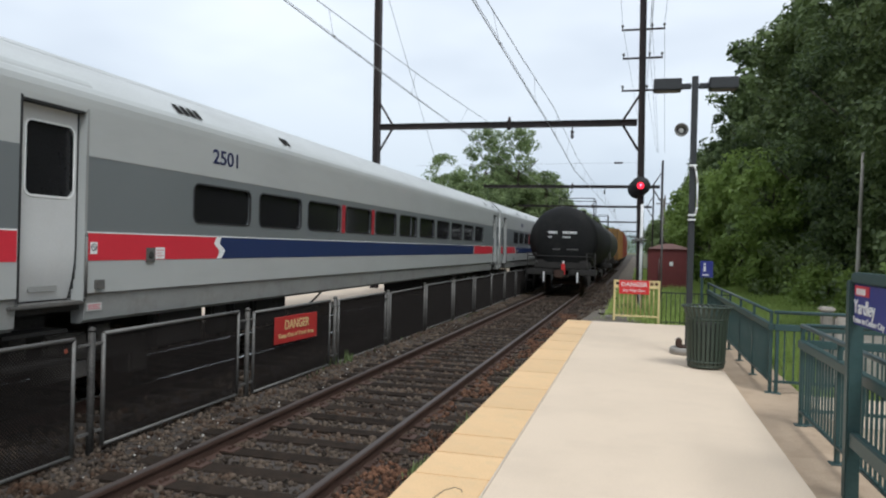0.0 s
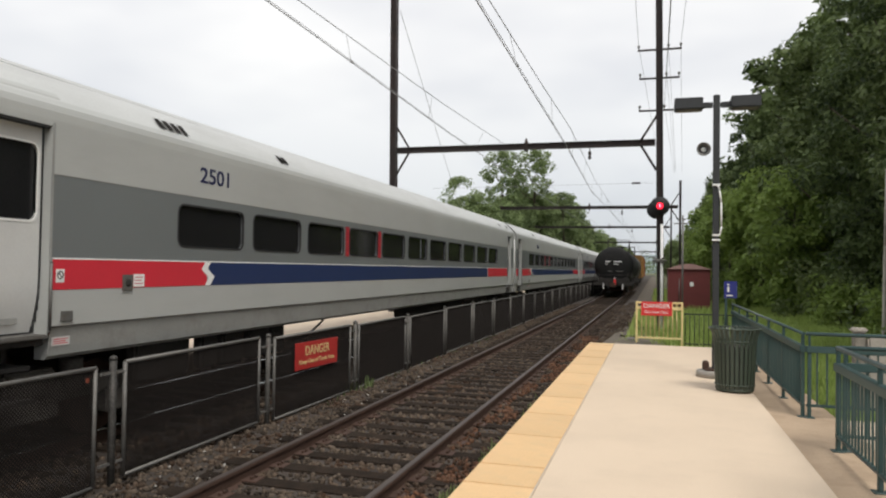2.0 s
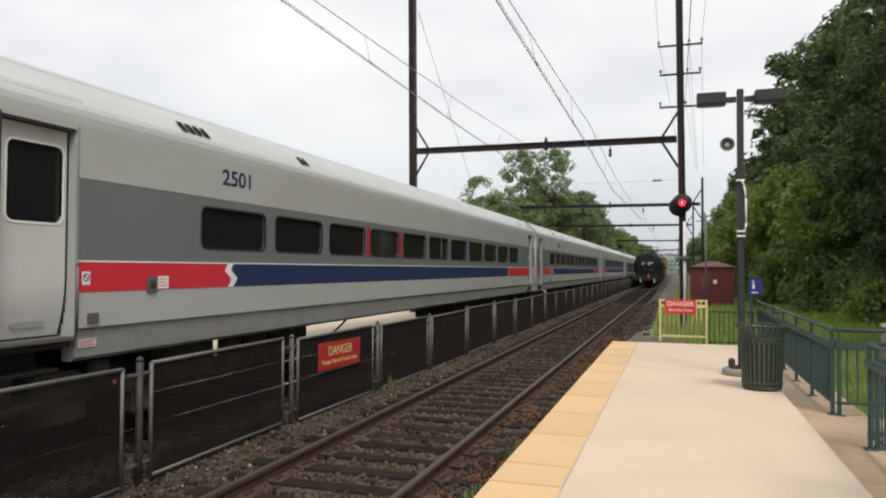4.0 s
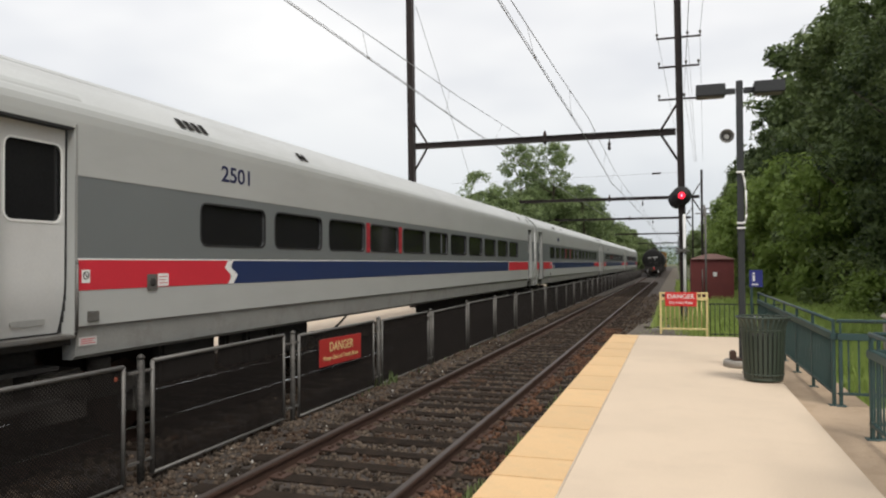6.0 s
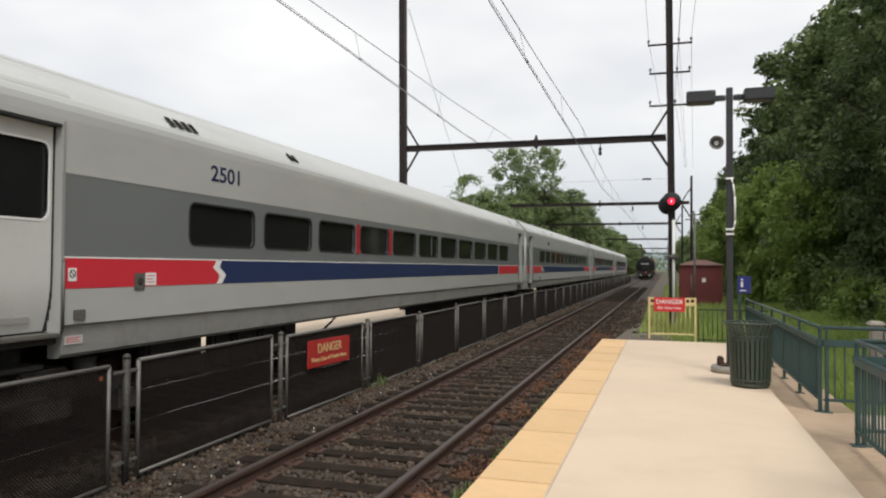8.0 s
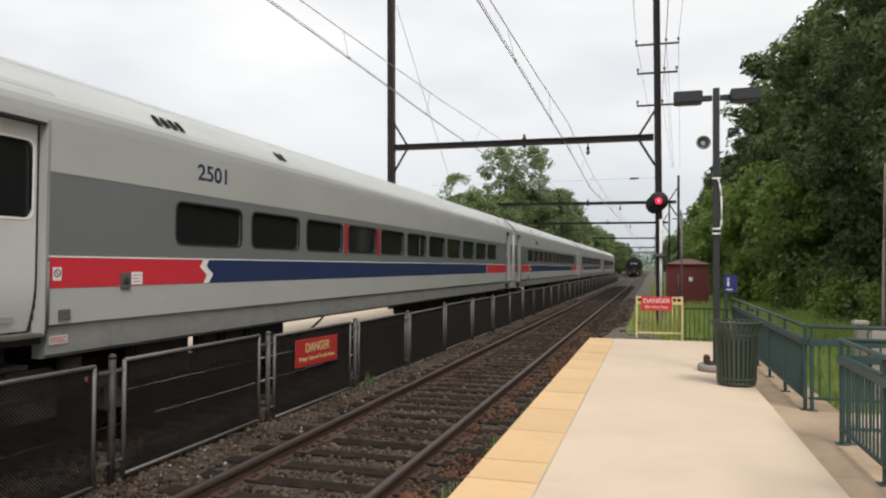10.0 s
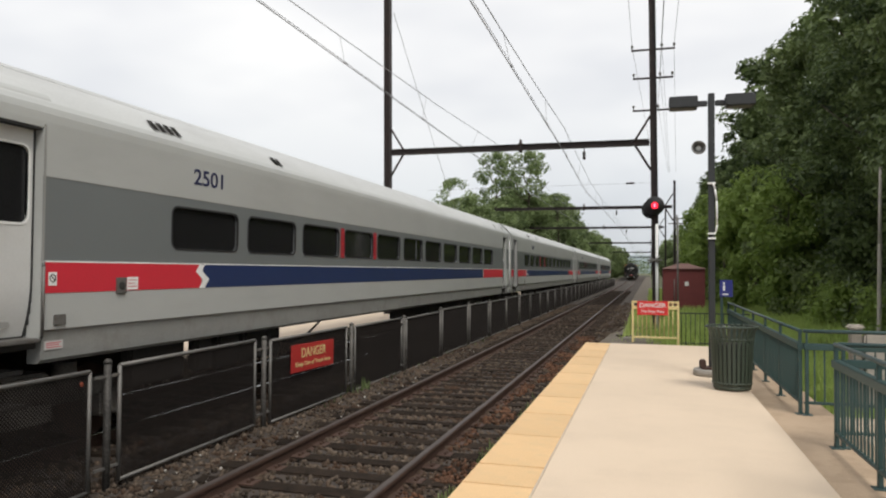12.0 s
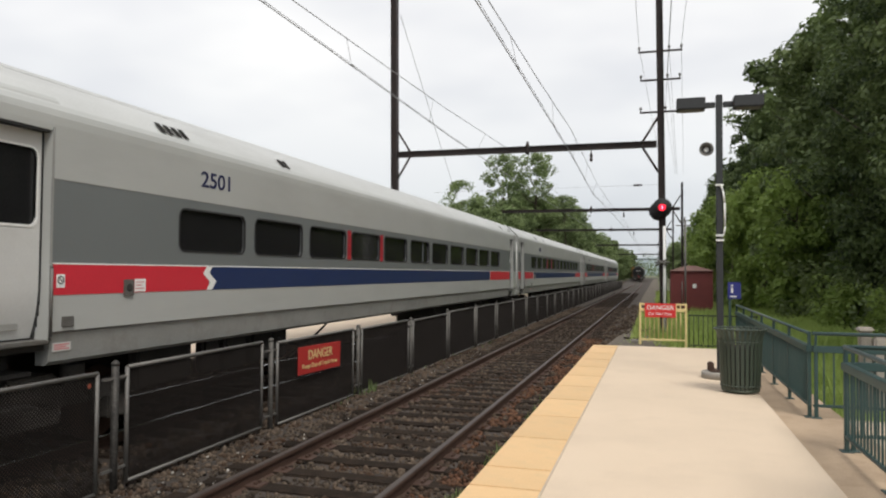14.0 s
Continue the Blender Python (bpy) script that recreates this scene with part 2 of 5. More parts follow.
def box(bm, x0, y0, z0, x1, y1, z1, mi=0):
    v = [bm.verts.new(c) for c in ((x0, y0, z0), (x1, y0, z0), (x1, y1, z0), (x0, y1, z0), (x0, y0, z1), (x1, y0, z1), (x1, y1, z1), (x0, y1, z1))]
    for i in ((3, 2, 1, 0), (4, 5, 6, 7), (0, 1, 5, 4), (1, 2, 6, 5), (2, 3, 7, 6), (3, 0, 4, 7)):
        bm.faces.new([v[k] for k in i]).material_index = mi
    return v


def rbox(bm, x0, y0, z0, x1, y1, z1, r=0.01):
    """A box with bevelled edges."""
    v = box(bm, x0, y0, z0, x1, y1, z1)
    edges = list({e for w in v for e in w.link_edges})
    bmesh.ops.bevel(bm, geom=edges, offset=r, segments=1 if r < 0.006 else 2, affect="EDGES")


def tube(bm, p, q, r, n=8, r2=None, caps=True, mi=0):
    p, q = Vector(p), Vector(q)
    d = (q - p).normalized()
    a = d.orthogonal().normalized()
    b = d.cross(a)
    r2 = r if r2 is None else r2
    rings = []
    for c, s in ((p, r), (q, r2)):
        rings.append([bm.verts.new(c + s * (math.cos(2 * math.pi * k / n) * a + math.sin(2 * math.pi * k / n) * b)) for k in range(n)])
    for k in range(n):
        f = bm.faces.new((rings[0][k], rings[0][(k + 1) % n], rings[1][(k + 1) % n], rings[1][k]))
        f.smooth, f.material_index = n > 5, mi
    if caps:
        bm.faces.new(rings[0][::-1]).material_index = mi
        bm.faces.new(rings[1]).material_index = mi


def lathe(bm, axis_p, axis_d, prof, n=20, smooth=True):
    """Turns (distance along axis, radius) pairs about an axis."""
    p, d = Vector(axis_p), Vector(axis_d).normalized()
    a = d.orthogonal().normalized()
    b = d.cross(a)
    rings = [[bm.verts.new(p + s * d + r * (math.cos(2 * math.pi * k / n) * a + math.sin(2 * math.pi * k / n) * b)) for k in range(n)] for s, r in prof]
    for g, h in zip(rings, rings[1:]):
        for k in range(n):
            bm.faces.new((g[k], g[(k + 1) % n], h[(k + 1) % n], h[k])).smooth = smooth
    bm.faces.new(rings[0][::-1])
    bm.faces.new(rings[-1])


def sweep(bm, pts, y0, y1, closed=True, mi=0):
    """A section of (x, z) points drawn out along y."""
    g = [bm.verts.new((x, y0, z)) for x, z in pts]
    h = [bm.verts.new((x, y1, z)) for x, z in pts]
    m = len(pts)
    for k in range(m if closed else m - 1):
        bm.faces.new((g[k], g[(k + 1) % m], h[(k + 1) % m], h[k])).material_index = mi
    if closed:
        bm.faces.new(g[::-1]).material_index = mi
        bm.faces.new(h).material_index = mi


def mesh_of(name, bm, *mats):
    bmesh.ops.recalc_face_normals(bm, faces=bm.faces)
    me = bpy.data.meshes.new(name)
    bm.to_mesh(me)
    bm.free()
    for m in mats:
        me.materials.append(m)
    return me


def part(name, bm, material, parent, label=""):
    me = mesh_of(name, bm, *(material if isinstance(material, (tuple, list)) else (material,)))
    ob = new(name, me)
    if parent:
        ob.parent = parent
    return tagged(ob, label) if label else ob


def again(ob, parent, m):
    """Another part on the same mesh."""
    o = new(ob.name.split(".")[0], ob.data)
    o.parent = parent
    o.matrix_basis = m
    return o


def thing(name, label, category, m=None, group="", kind=""):
    e = new(name)
    if m:
        e.matrix_basis = m
    return tagged(e, label, category, group, kind)


def B():
    return bmesh.new()


def write(name, text, size, material, parent, m, width=None, label=""):
    """Lettering with a little thickness, turned into a mesh."""
    cu = bpy.data.curves.new(name, "FONT")
    cu.body, cu.size, cu.extrude = text, size, 0.002
    cu.offset = size * 0.012
    cu.align_x, cu.align_y = "CENTER", "CENTER"
    tmp = bpy.data.objects.new(name, cu)
    scene.collection.objects.link(tmp)
    me = bpy.data.meshes.new_from_object(tmp.evaluated_get(bpy.context.evaluated_depsgraph_get()))
    bpy.data.objects.remove(tmp)
    me.materials.clear()
    me.materials.append(material)
    ob = new(name, me)
    s = width / max(ob.dimensions.x, 1e-3) if width else 1.0
    me.transform(Matrix.Diagonal((s, 1, 1, 1)))
    ob.parent = parent
    ob.matrix_basis = m
    return tagged(ob, label) if label else ob


FACE_EAST = Matrix(((0, 0, 1, 0), (1, 0, 0, 0), (0, 1, 0, 0), (0, 0, 0, 1)))      # reads along +y, faces +x
FACE_WEST = Matrix(((0, 0, -1, 0), (-1, 0, 0, 0), (0, 1, 0, 0), (0, 0, 0, 1)))    # reads along -y, faces -x
FACE_SOUTH = Matrix(((1, 0, 0, 0), (0, 0, -1, 0), (0, 1, 0, 0), (0, 0, 0, 1)))    # reads along +x, faces -y

NEAR_X, FAR_X = -2.8, -6.7          # centres of the two tracks
RAIL_Z = -0.2                       # top of rail; the platform is at 0

# ---- ground ----
bm = B()
xs = [-900, -200, -60, -30, -16, -12, -8.5, 2.2, 4.5, 7.0, 10, 16, 30, 60, 200, 900]
zs = [-0.5, -0.5, -0.5, -0.5, -0.5, -0.5, -0.5, -0.5, -0.42, -0.30, 0.1, 0.3, 0.5, 0.5, 0.5, 0.5]
ys = [-300, -60, -20] + list(range(-10, 130, 10)) + [150, 200, 300, 500, 900, 2500]
rows = [[bm.verts.new((x, y, z + (0.06 * noise.noise((x * 0.3, y * 0.3, 0)) if 4 < x < 30 else 0))) for x, z in zip(xs, zs)] for y in ys]
for r0, r1 in zip(rows, rows[1:]):
    for i in range(len(xs) - 1):
        bm.faces.new((r0[i], r0[i + 1], r1[i + 1], r1[i]))
tagged(part("ground", bm, M_GROUND, None), "brown earth with patchy low grass", "ground", kind="structure")

# ballast bed under both tracks
bm = B()
sweep(bm, [(-9.6, -0.52), (-8.3, -0.36), (-1.5, -0.36), (-1.2, -0.40), (0.6, -0.48), (0.6, -0.7), (-9.6, -0.7)], -40, 420)
tagged(part("ballast_bed", bm, M_BED, None), "dark oily crushed stone track bed", "ballast", kind="structure")
bm = B()
px = [-1.15, -1.0, -0.6, -0.1, 0.3, 0.6]
pz = [-0.6, -0.05, 0.0, 0.0, -0.03, -0.14]
py = [18.26, 18.8, 19.6, 21, 23, 26, 30, 40, 60, 100, 300]
pd = [-0.07, -0.06, -0.06, -0.12, -0.22, -0.31, -0.35, -0.36, -0.36, -0.36, -0.36]
rows = [[bm.verts.new((x, y, z if z < -0.5 else max(z + d + 0.015 * noise.noise((x * 3, y * 1.5, 2)), -0.46))) for x, z in zip(px, pz)] for y, d in zip(py, pd)]
for r0, r1 in zip(rows, rows[1:]):
    for i in range(len(px) - 1):
        bm.faces.new((r0[i], r0[i + 1], r1[i + 1], r1[i]))
tagged(part("gravel_path", bm, M_GRAVEL, None), "grey dusty gravel path beside the track", "path", kind="structure")

# ---- platform ----
PL, PR, PEND = -1.24, 1.65, 18.25
platform = thing("platform", "low pale concrete station platform with swept surface", "platform", kind="structure")
bm = B()
rbox(bm, PL + 0.6, -12, -0.55, PR, PEND, 0.0, 0.012)
part("slab", bm, M_CONC, platform)
bm = B()
box(bm, PL + 0.004, -12, -0.55, PL + 0.6, PEND - 0.004, -0.07)
part("edge_beam", bm, M_SIDE, platform)
bm = B()
box(bm, PL + 0.592, -12, -0.04, PL + 0.602, PEND, 0.003)
part("joint_strip", bm, M_JOINT, platform, "pale joint along the yellow strip")
walkway = thing("pavement", "stained brown concrete walkway a step below the platform", "pavement", kind="structure")
bm = B()
box(bm, PR + 0.003, -12, -0.6, 2.5, PEND + 1.2, -0.1)
part("slab", bm, M_DIRTY, walkway)
bm = B()
box(bm, 2.503, 8.85, -0.6, 9.0, 10.55, -0.094)
part("slab", bm, M_CONC, walkway, "pale concrete path to the side")

# ---- tracks ----


def rail_section(c):
    return [(c - 0.07, -0.375), (c + 0.07, -0.375), (c + 0.07, -0.36), (c + 0.012, -0.34), (c + 0.010, -0.25), (c + 0.036, -0.238),
            (c + 0.036, -0.208), (c - 0.036, -0.208), (c - 0.036, -0.238), (c - 0.010, -0.25), (c - 0.012, -0.34), (c - 0.07, -0.36)]


def bend(y):
    """The line curves gently away beyond the station."""
    return -1.15e-4 * max(0.0, y - 80.0) ** 2


def run(bm, pts):
    """A rail section drawn out along the line."""
    ys = [-40, 80] + list(range(100, 421, 20))
    rings = [[bm.verts.new((x + bend(y), y, z)) for x, z in pts] for y in ys]
    m = len(pts)
    for g, h in zip(rings, rings[1:]):
        for k in range(m):
            bm.faces.new((g[k], g[(k + 1) % m], h[(k + 1) % m], h[k]))
    bm.faces.new(rings[0][::-1])
    bm.faces.new(rings[-1])


def track(cx, label, top):
    t = thing("railway_track", label, "railway track", kind="structure")
    for s in (-0.753, 0.753):
        bm = B()
        run(bm, rail_section(cx + s))
        r = part("rail", bm, M_RUST, t, "rusty steel rail with a worn top")
        bm = B()
        run(bm, [(cx + s - 0.03, -0.2075), (cx + s + 0.03, -0.2075), (cx + s + 0.026, -0.2), (cx + s - 0.026, -0.2)])
        part("running_surface", bm, top, r)
    return t


near_track = track(NEAR_X, "rusty rails on dark wooden ties, beside the platform", M_DULLTOP)
far_track = track(FAR_X, "rails on dark ties beneath the standing train", M_RAILTOP)

# ---- fence between the tracks ----
FX = -4.6


def fence_panel():
    t = thing("chain_link_fence", "dark chain link fence bay in a galvanised tube frame", "fence", group="fence bays between the tracks")
    for name, p, q, r in (("top_rail", (0, 0.16, 0.765), (0, 2.62, 0.765), 0.021), ("bottom_rail", (0, 0.16, -0.31), (0, 2.62, -0.31), 0.018),
                          ("end_bar", (0, 0.16, -0.31), (0, 0.16, 0.765), 0.021), ("end_bar", (0, 2.62, -0.31), (0, 2.62, 0.765), 0.021)):
        bm = B()
        tube(bm, p, q, r, 8)
        part(name, bm, M_GALV, t)
    bm = B()
    tube(bm, (0, 0, -0.6), (0, 0, 0.80), 0.034, 10)
    lathe(bm, (0, 0, 0.80), (0, 0, 1), [(0, 0.038), (0.015, 0.04), (0.035, 0.028), (0.045, 0.008)], 10)
    post = part("post", bm, M_POST, t, "round post with a domed cap")
    for z in (-0.16, 0.68):
        bm = B()
        box(bm, -0.012, -0.16, z - 0.012, 0.012, 0.16, z + 0.012)
        part("clamp", bm, M_GALV, post)
    bm = B()
    a, b, z0, z1, step, w = 0.17, 2.61, -0.30, 0.755, 0.034, 0.0036
    h = z1 - z0
    k = a - h
    while k < b:
        for sgn in (1, -1):
            y0, y1, u0, u1 = k, k + h, z0, z1
            if y0 < a:
                u0, y0 = z0 + (a - y0), a
            if y1 > b:
                u1, y1 = z1 - (y1 - b), b
            if sgn < 0:
                u0, u1 = z0 + z1 - u0, z0 + z1 - u1
            if y1 - y0 > 0.02:
                n = Vector((0, -(u1 - u0), y1 - y0)).normalized() * w
                x = 0.002 * sgn
                v = [bm.verts.new(c) for c in ((x, y0 + n.y, u0 + n.z), (x, y1 + n.y, u1 + n.z), (x, y1 - n.y, u1 - n.z), (x, y0 - n.y, u0 - n.z))]
                e = [bm.verts.new((q.co.x - 0.006, q.co.y, q.co.z)) for q in v]
                bm.faces.new(v)
                for i in range(4):
                    bm.faces.new((v[i], v[(i + 1) % 4], e[(i + 1) % 4], e[i]))
                bm.faces.new(e[::-1])
        k += step
    part("mesh", bm, M_MESH, t, "dark woven wire mesh")
    return t


panel = fence_panel()
panel.matrix_basis = pose(FX, 3.17, 0.015)
for i, y in enumerate([-8.2, -5.35, -2.5, 0.33, 6.02, 8.86, 11.74, 14.47, 17.19, 20.0, 22.75, 25.45, 28.2] + [30.9 + 2.8 * k for k in range(28)]):
    copy_thing(panel, pose(FX, y, (0.0, 0.0, 0.01, 0.015, 0.03, 0.0, -0.02, -0.05, -0.01)[i] if i < 9 else -0.02 + 0.012 * math.sin(i * 1.7), rx=0.25 * math.sin(i * 1.9), rz=0.5 * math.sin(i * 2.3)))

sign = thing("danger_sign", "faded red metal warning sign wired to the fence", "sign", pose(FX + 0.045, 10.22, 0.445, rx=-1.0))
bm = B()
rbox(bm, -0.004, -0.70, -0.195, 0.004, 0.70, 0.195, 0.003)
part("board", bm, M_SIGNRED, sign)
write("lettering", "DANGER", 0.19, M_TEXTY, sign, Matrix.Translation((0.006, 0.0, 0.06)) @ FACE_EAST, 0.80)
write("lettering", "Keep Out of Track Area", 0.09, M_TEXTY, sign, Matrix.Translation((0.006, 0.0, -0.09)) @ FACE_EAST, 1.15)

# ---- the passenger train ----
SIDE = 1.6                          # half the width of a coach
FLOOR, BAND0, BAND1, EAVE = 1.155, 1.79, 2.57, 3.07
WIN0, WIN1 = 1.965, 2.445


def rounded(y0, y1, z0, z1, r, n=4):
    """Corner arcs of a rounded rectangle, counter-clockwise from the lower right."""
    out = []
    for cy, cz, a0 in ((y1 - r, z0 + r, -90), (y1 - r, z1 - r, 0), (y0 + r, z1 - r, 90), (y0 + r, z0 + r, 180)):
        out.append([(cy + r * math.cos(radians(a0 + 90 * k / n)), cz + r * math.sin(radians(a0 + 90 * k / n))) for k in range(n + 1)])
    return out


def holed(bm, x, cell, hole, r, deep, mi=0):
    """A wall cell in the plane x with a rounded hole, and the reveal of that hole."""
    y0, y1, z0, z1 = cell
    arcs = rounded(*hole, r)
    corners = ((y1, z0), (y1, z1), (y0, z1), (y0, z0))
    inner, outer = [], []
    for i, arc in enumerate(arcs):
        cy, cz = corners[i]
        for k, (py, pz) in enumerate(arc):
            f = k / (len(arc) - 1)
            if f < 0.5:
                s, base = 2 * f, (arc[0][0], cz) if i % 2 == 0 else (cy, arc[0][1])
                o = (base[0] + (cy - base[0]) * s, base[1] + (cz - base[1]) * s)
            else:
                s, base = 2 * (1 - f), (cy, arc[-1][1]) if i % 2 == 0 else (arc[-1][0], cz)
                o = (base[0] + (cy - base[0]) * s, base[1] + (cz - base[1]) * s)
            inner.append((py, pz))
            outer.append(o)
    vi = [bm.verts.new((x, *p)) for p in inner]
    vo = [bm.verts.new((x, *p)) for p in outer]
    vd = [bm.verts.new((x - deep, *p)) for p in inner]
    m = len(vi)
    for k in range(m):
        j = (k + 1) % m
        for q in ((vo[k], vo[j], vi[j], vi[k]), (vi[k], vi[j], vd[j], vd[k])):
            try:
                bm.faces.new(q).material_index = mi
            except ValueError:
                pass


def plate(bm, x, y0, y1, z0, z1, r, t):
    """A rounded flat plate facing +x."""
    pts = [p for arc in rounded(y0, y1, z0, z1, r) for p in arc]
    f = [bm.verts.new((x, *p)) for p in pts]
    g = [bm.verts.new((x - t, *p)) for p in pts]
    bm.faces.new(f)
    bm.faces.new(g[::-1])
    for k in range(len(f)):
        j = (k + 1) % len(f)
        bm.faces.new((f[k], g[k], g[j], f[j]))


def ring(bm, x, hole, r, w, t):
    """A raised rubber ring round a rounded hole."""
    y0, y1, z0, z1 = hole
    a = [p for arc in rounded(y0, y1, z0, z1, r) for p in arc]
    b = [p for arc in rounded(y0 - w, y1 + w, z0 - w, z1 + w, r + w) for p in arc]
    va, vb = [bm.verts.new((x + t, *p)) for p in a], [bm.verts.new((x + t, *p)) for p in b]
    ga, gb = [bm.verts.new((x - 0.02, *p)) for p in a], [bm.verts.new((x, *p)) for p in b]
    for k in range(len(a)):
        j = (k + 1) % len(a)
        bm.faces.new((va[k], va[j], vb[j], vb[k]))
        bm.faces.new((va[k], ga[k], ga[j], va[j]))
        bm.faces.new((vb[k], vb[j], gb[j], gb[k]))


ROOF = [(1.6, 3.07), (1.595, 3.15), (1.578, 3.215), (1.53, 3.275), (1.38, 3.43), (1.22, 3.57), (1.0, 3.665), (0.6, 3.76), (0.25, 3.79)]
L = 26.0


def bogie(parent, y):
    bm = B()
    for s in (-1, 1):
        rbox(bm, s * 1.0 - 0.09, y - 1.6, 0.30, s * 1.0 + 0.09, y + 1.6, 0.52, 0.03)
        box(bm, s * 1.12 - 0.05, y - 0.35, 0.18, s * 1.12 + 0.05, y + 0.35, 0.36)
        for dy in (-1.25, 1.25):
            rbox(bm, s * 1.0 - 0.14, y + dy - 0.17, 0.08, s * 1.0 + 0.14, y + dy + 0.17, 0.36, 0.03)
        lathe(bm, (s * 1.08, y - 0.6, 0.40), (0, 0, 1), [(0, 0.12), (0.34, 0.12)], 10)
        lathe(bm, (s * 1.08, y + 0.6, 0.40), (0, 0, 1), [(0, 0.12), (0.34, 0.12)], 10)
    rbox(bm, -1.2, y - 0.3, 0.42, 1.2, y + 0.3, 0.68, 0.03)
    b = part("bogie", bm, M_BOGIE, parent, "dusty grey wheeled bogie")
    b.location.z = 0.012
    for dy in (-1.25, 1.25):
        bm = B()
        lathe(bm, (-0.80, 0, 0), (1, 0, 0), [(0, 0.42), (0.09, 0.42), (0.10, 0.40), (0.12, 0.1), (1.48, 0.1), (1.50, 0.40), (1.51, 0.42), (1.60, 0.42)], 20, False)
        w = part("wheelset", bm, M_RUST, b)
        w.matrix_basis = pose(0, y + dy, 0.22)
    return b


def coach(number, doors, first):
    """A coach in its own space: y along its length, x = +1.6 its side to the platform, heights as in the place."""
    DOORS = doors
    CHEV = 5.46 if number else 3.7
    WINDOWS = [(first + 1.655 * k, first + 1.655 * k + 1.385) for k in range(int((24.6 - first) / 1.655))]
    t = thing("passenger_coach", "silver-grey railway coach with red and blue stripes, dark tinted windows", "train car", group="coaches of the standing train")
    for side in (1, -1):
        bm = B()
        edges = [0.0, DOORS[0][0], DOORS[0][1]] + [WINDOWS[0][0] - 0.135 + 1.655 * k for k in range(len(WINDOWS) + 1)] + [DOORS[1][0], DOORS[1][1], L]
        for y0, y1 in zip(edges, edges[1:]):
            if y1 - y0 < 0.02 or (y0, y1) in DOORS:
                if (y0, y1) in DOORS:
                    q = [bm.verts.new(c) for c in ((SIDE, y0, 3.01), (SIDE, y1, 3.01), (SIDE, y1, EAVE), (SIDE, y0, EAVE))]
                    bm.faces.new(q)
                    for ya in (y0, y1):
                        q = [bm.verts.new(c) for c in ((SIDE, ya, 1.05), (SIDE - 0.19, ya, 1.05), (SIDE - 0.19, ya, 3.01), (SIDE, ya, 3.01))]
                        bm.faces.new(q)
                    q = [bm.verts.new(c) for c in ((SIDE, y0, 3.01), (SIDE - 0.19, y0, 3.01), (SIDE - 0.19, y1, 3.01), (SIDE, y1, 3.01))]
                    bm.faces.new(q)
                continue
            for z0, z1, mi in ((FLOOR, BAND0, 0), (BAND0, BAND1, 1), (BAND1, EAVE, 0)):
                win = [w for w in WINDOWS if y0 < w[0] and w[1] < y1]
                if mi == 1 and win:
                    holed(bm, SIDE, (y0, y1, z0, z1), (*win[0], WIN0, WIN1), 0.09, 0.05, 1)
                else:
                    q = [bm.verts.new(c) for c in ((SIDE, y0, z0), (SIDE, y1, z0), (SIDE, y1, z1), (SIDE, y0, z1))]
                    bm.faces.new(q).material_index = mi
        bmesh.ops.remove_doubles(bm, verts=bm.verts, dist=0.0005)
        if side < 0:
            bm.transform(Matrix.Diagonal((-1, 1, 1, 1)))
        wall = part("side_wall", bm, (M_SILVER, M_BAND), t)
        bm = B()
        sweep(bm, [(SIDE - 0.002, FLOOR + 0.0), (SIDE - 0.03, FLOOR - 0.02), (SIDE - 0.05, 0.875), (SIDE - 0.09, 0.838), (SIDE - 0.2, 0.838), (SIDE - 0.2, FLOOR)], DOORS[0][1] + 0.06, DOORS[1][0])
        sweep(bm, [(SIDE - 0.002, FLOOR + 0.0), (SIDE - 0.03, FLOOR - 0.02), (SIDE - 0.05, 0.875), (SIDE - 0.09, 0.838), (SIDE - 0.2, 0.838), (SIDE - 0.2, FLOOR)], 0, DOORS[0][0])
        sweep(bm, [(SIDE - 0.002, FLOOR + 0.0), (SIDE - 0.03, FLOOR - 0.02), (SIDE - 0.05, 0.875), (SIDE - 0.09, 0.838), (SIDE - 0.2, 0.838), (SIDE - 0.2, FLOOR)], DOORS[1][1], L)
        if side < 0:
            bm.transform(Matrix.Diagonal((-1, 1, 1, 1)))
        part("skirt", bm, M_SKIRT, t, "dirty grey lower skirt, toned darker for its shade")
        if side < 0:
            continue
        for k, (y0, y1) in enumerate(WINDOWS):
            bm = B()
            ring(bm, SIDE, (y0 + 0.002, y1 - 0.002, WIN0 + 0.002, WIN1 - 0.002), 0.09, 0.022, 0.006)
            w = part("window", bm, M_RUBBER, t, "black rubber window frame")
            bm = B()
            plate(bm, SIDE - 0.03, y0 - 0.02, y1 + 0.02, WIN0 - 0.02, WIN1 + 0.02, 0.09, 0.01)
            part("pane", bm, M_GLASS, w, "dark tinted window pane")
            if k == 5:
                bm = B()
                box(bm, SIDE - 0.04, y0 + 0.95, WIN0 + 0.01, SIDE - 0.022, y0 + 0.99, WIN1 - 0.01)
                part("mullion", bm, M_BAND, w)
        for y in (WINDOWS[3][0] - 0.11, WINDOWS[3][1] + 0.11):
            bm = B()
            plate(bm, SIDE + 0.008, y - 0.075, y + 0.075, WIN0 - 0.03, WIN1 + 0.03, 0.02, 0.006)
            bar = part("emergency_strip", bm, M_EMERG, t, "red strip beside the emergency window")
            bm = B()
            for z in (2.0, 2.2, 2.4):
                box(bm, SIDE + 0.0085, y - 0.03, z - 0.012, SIDE + 0.0115, y + 0.03, z + 0.012)
            part("mark", bm, M_SIGNRED2, bar)
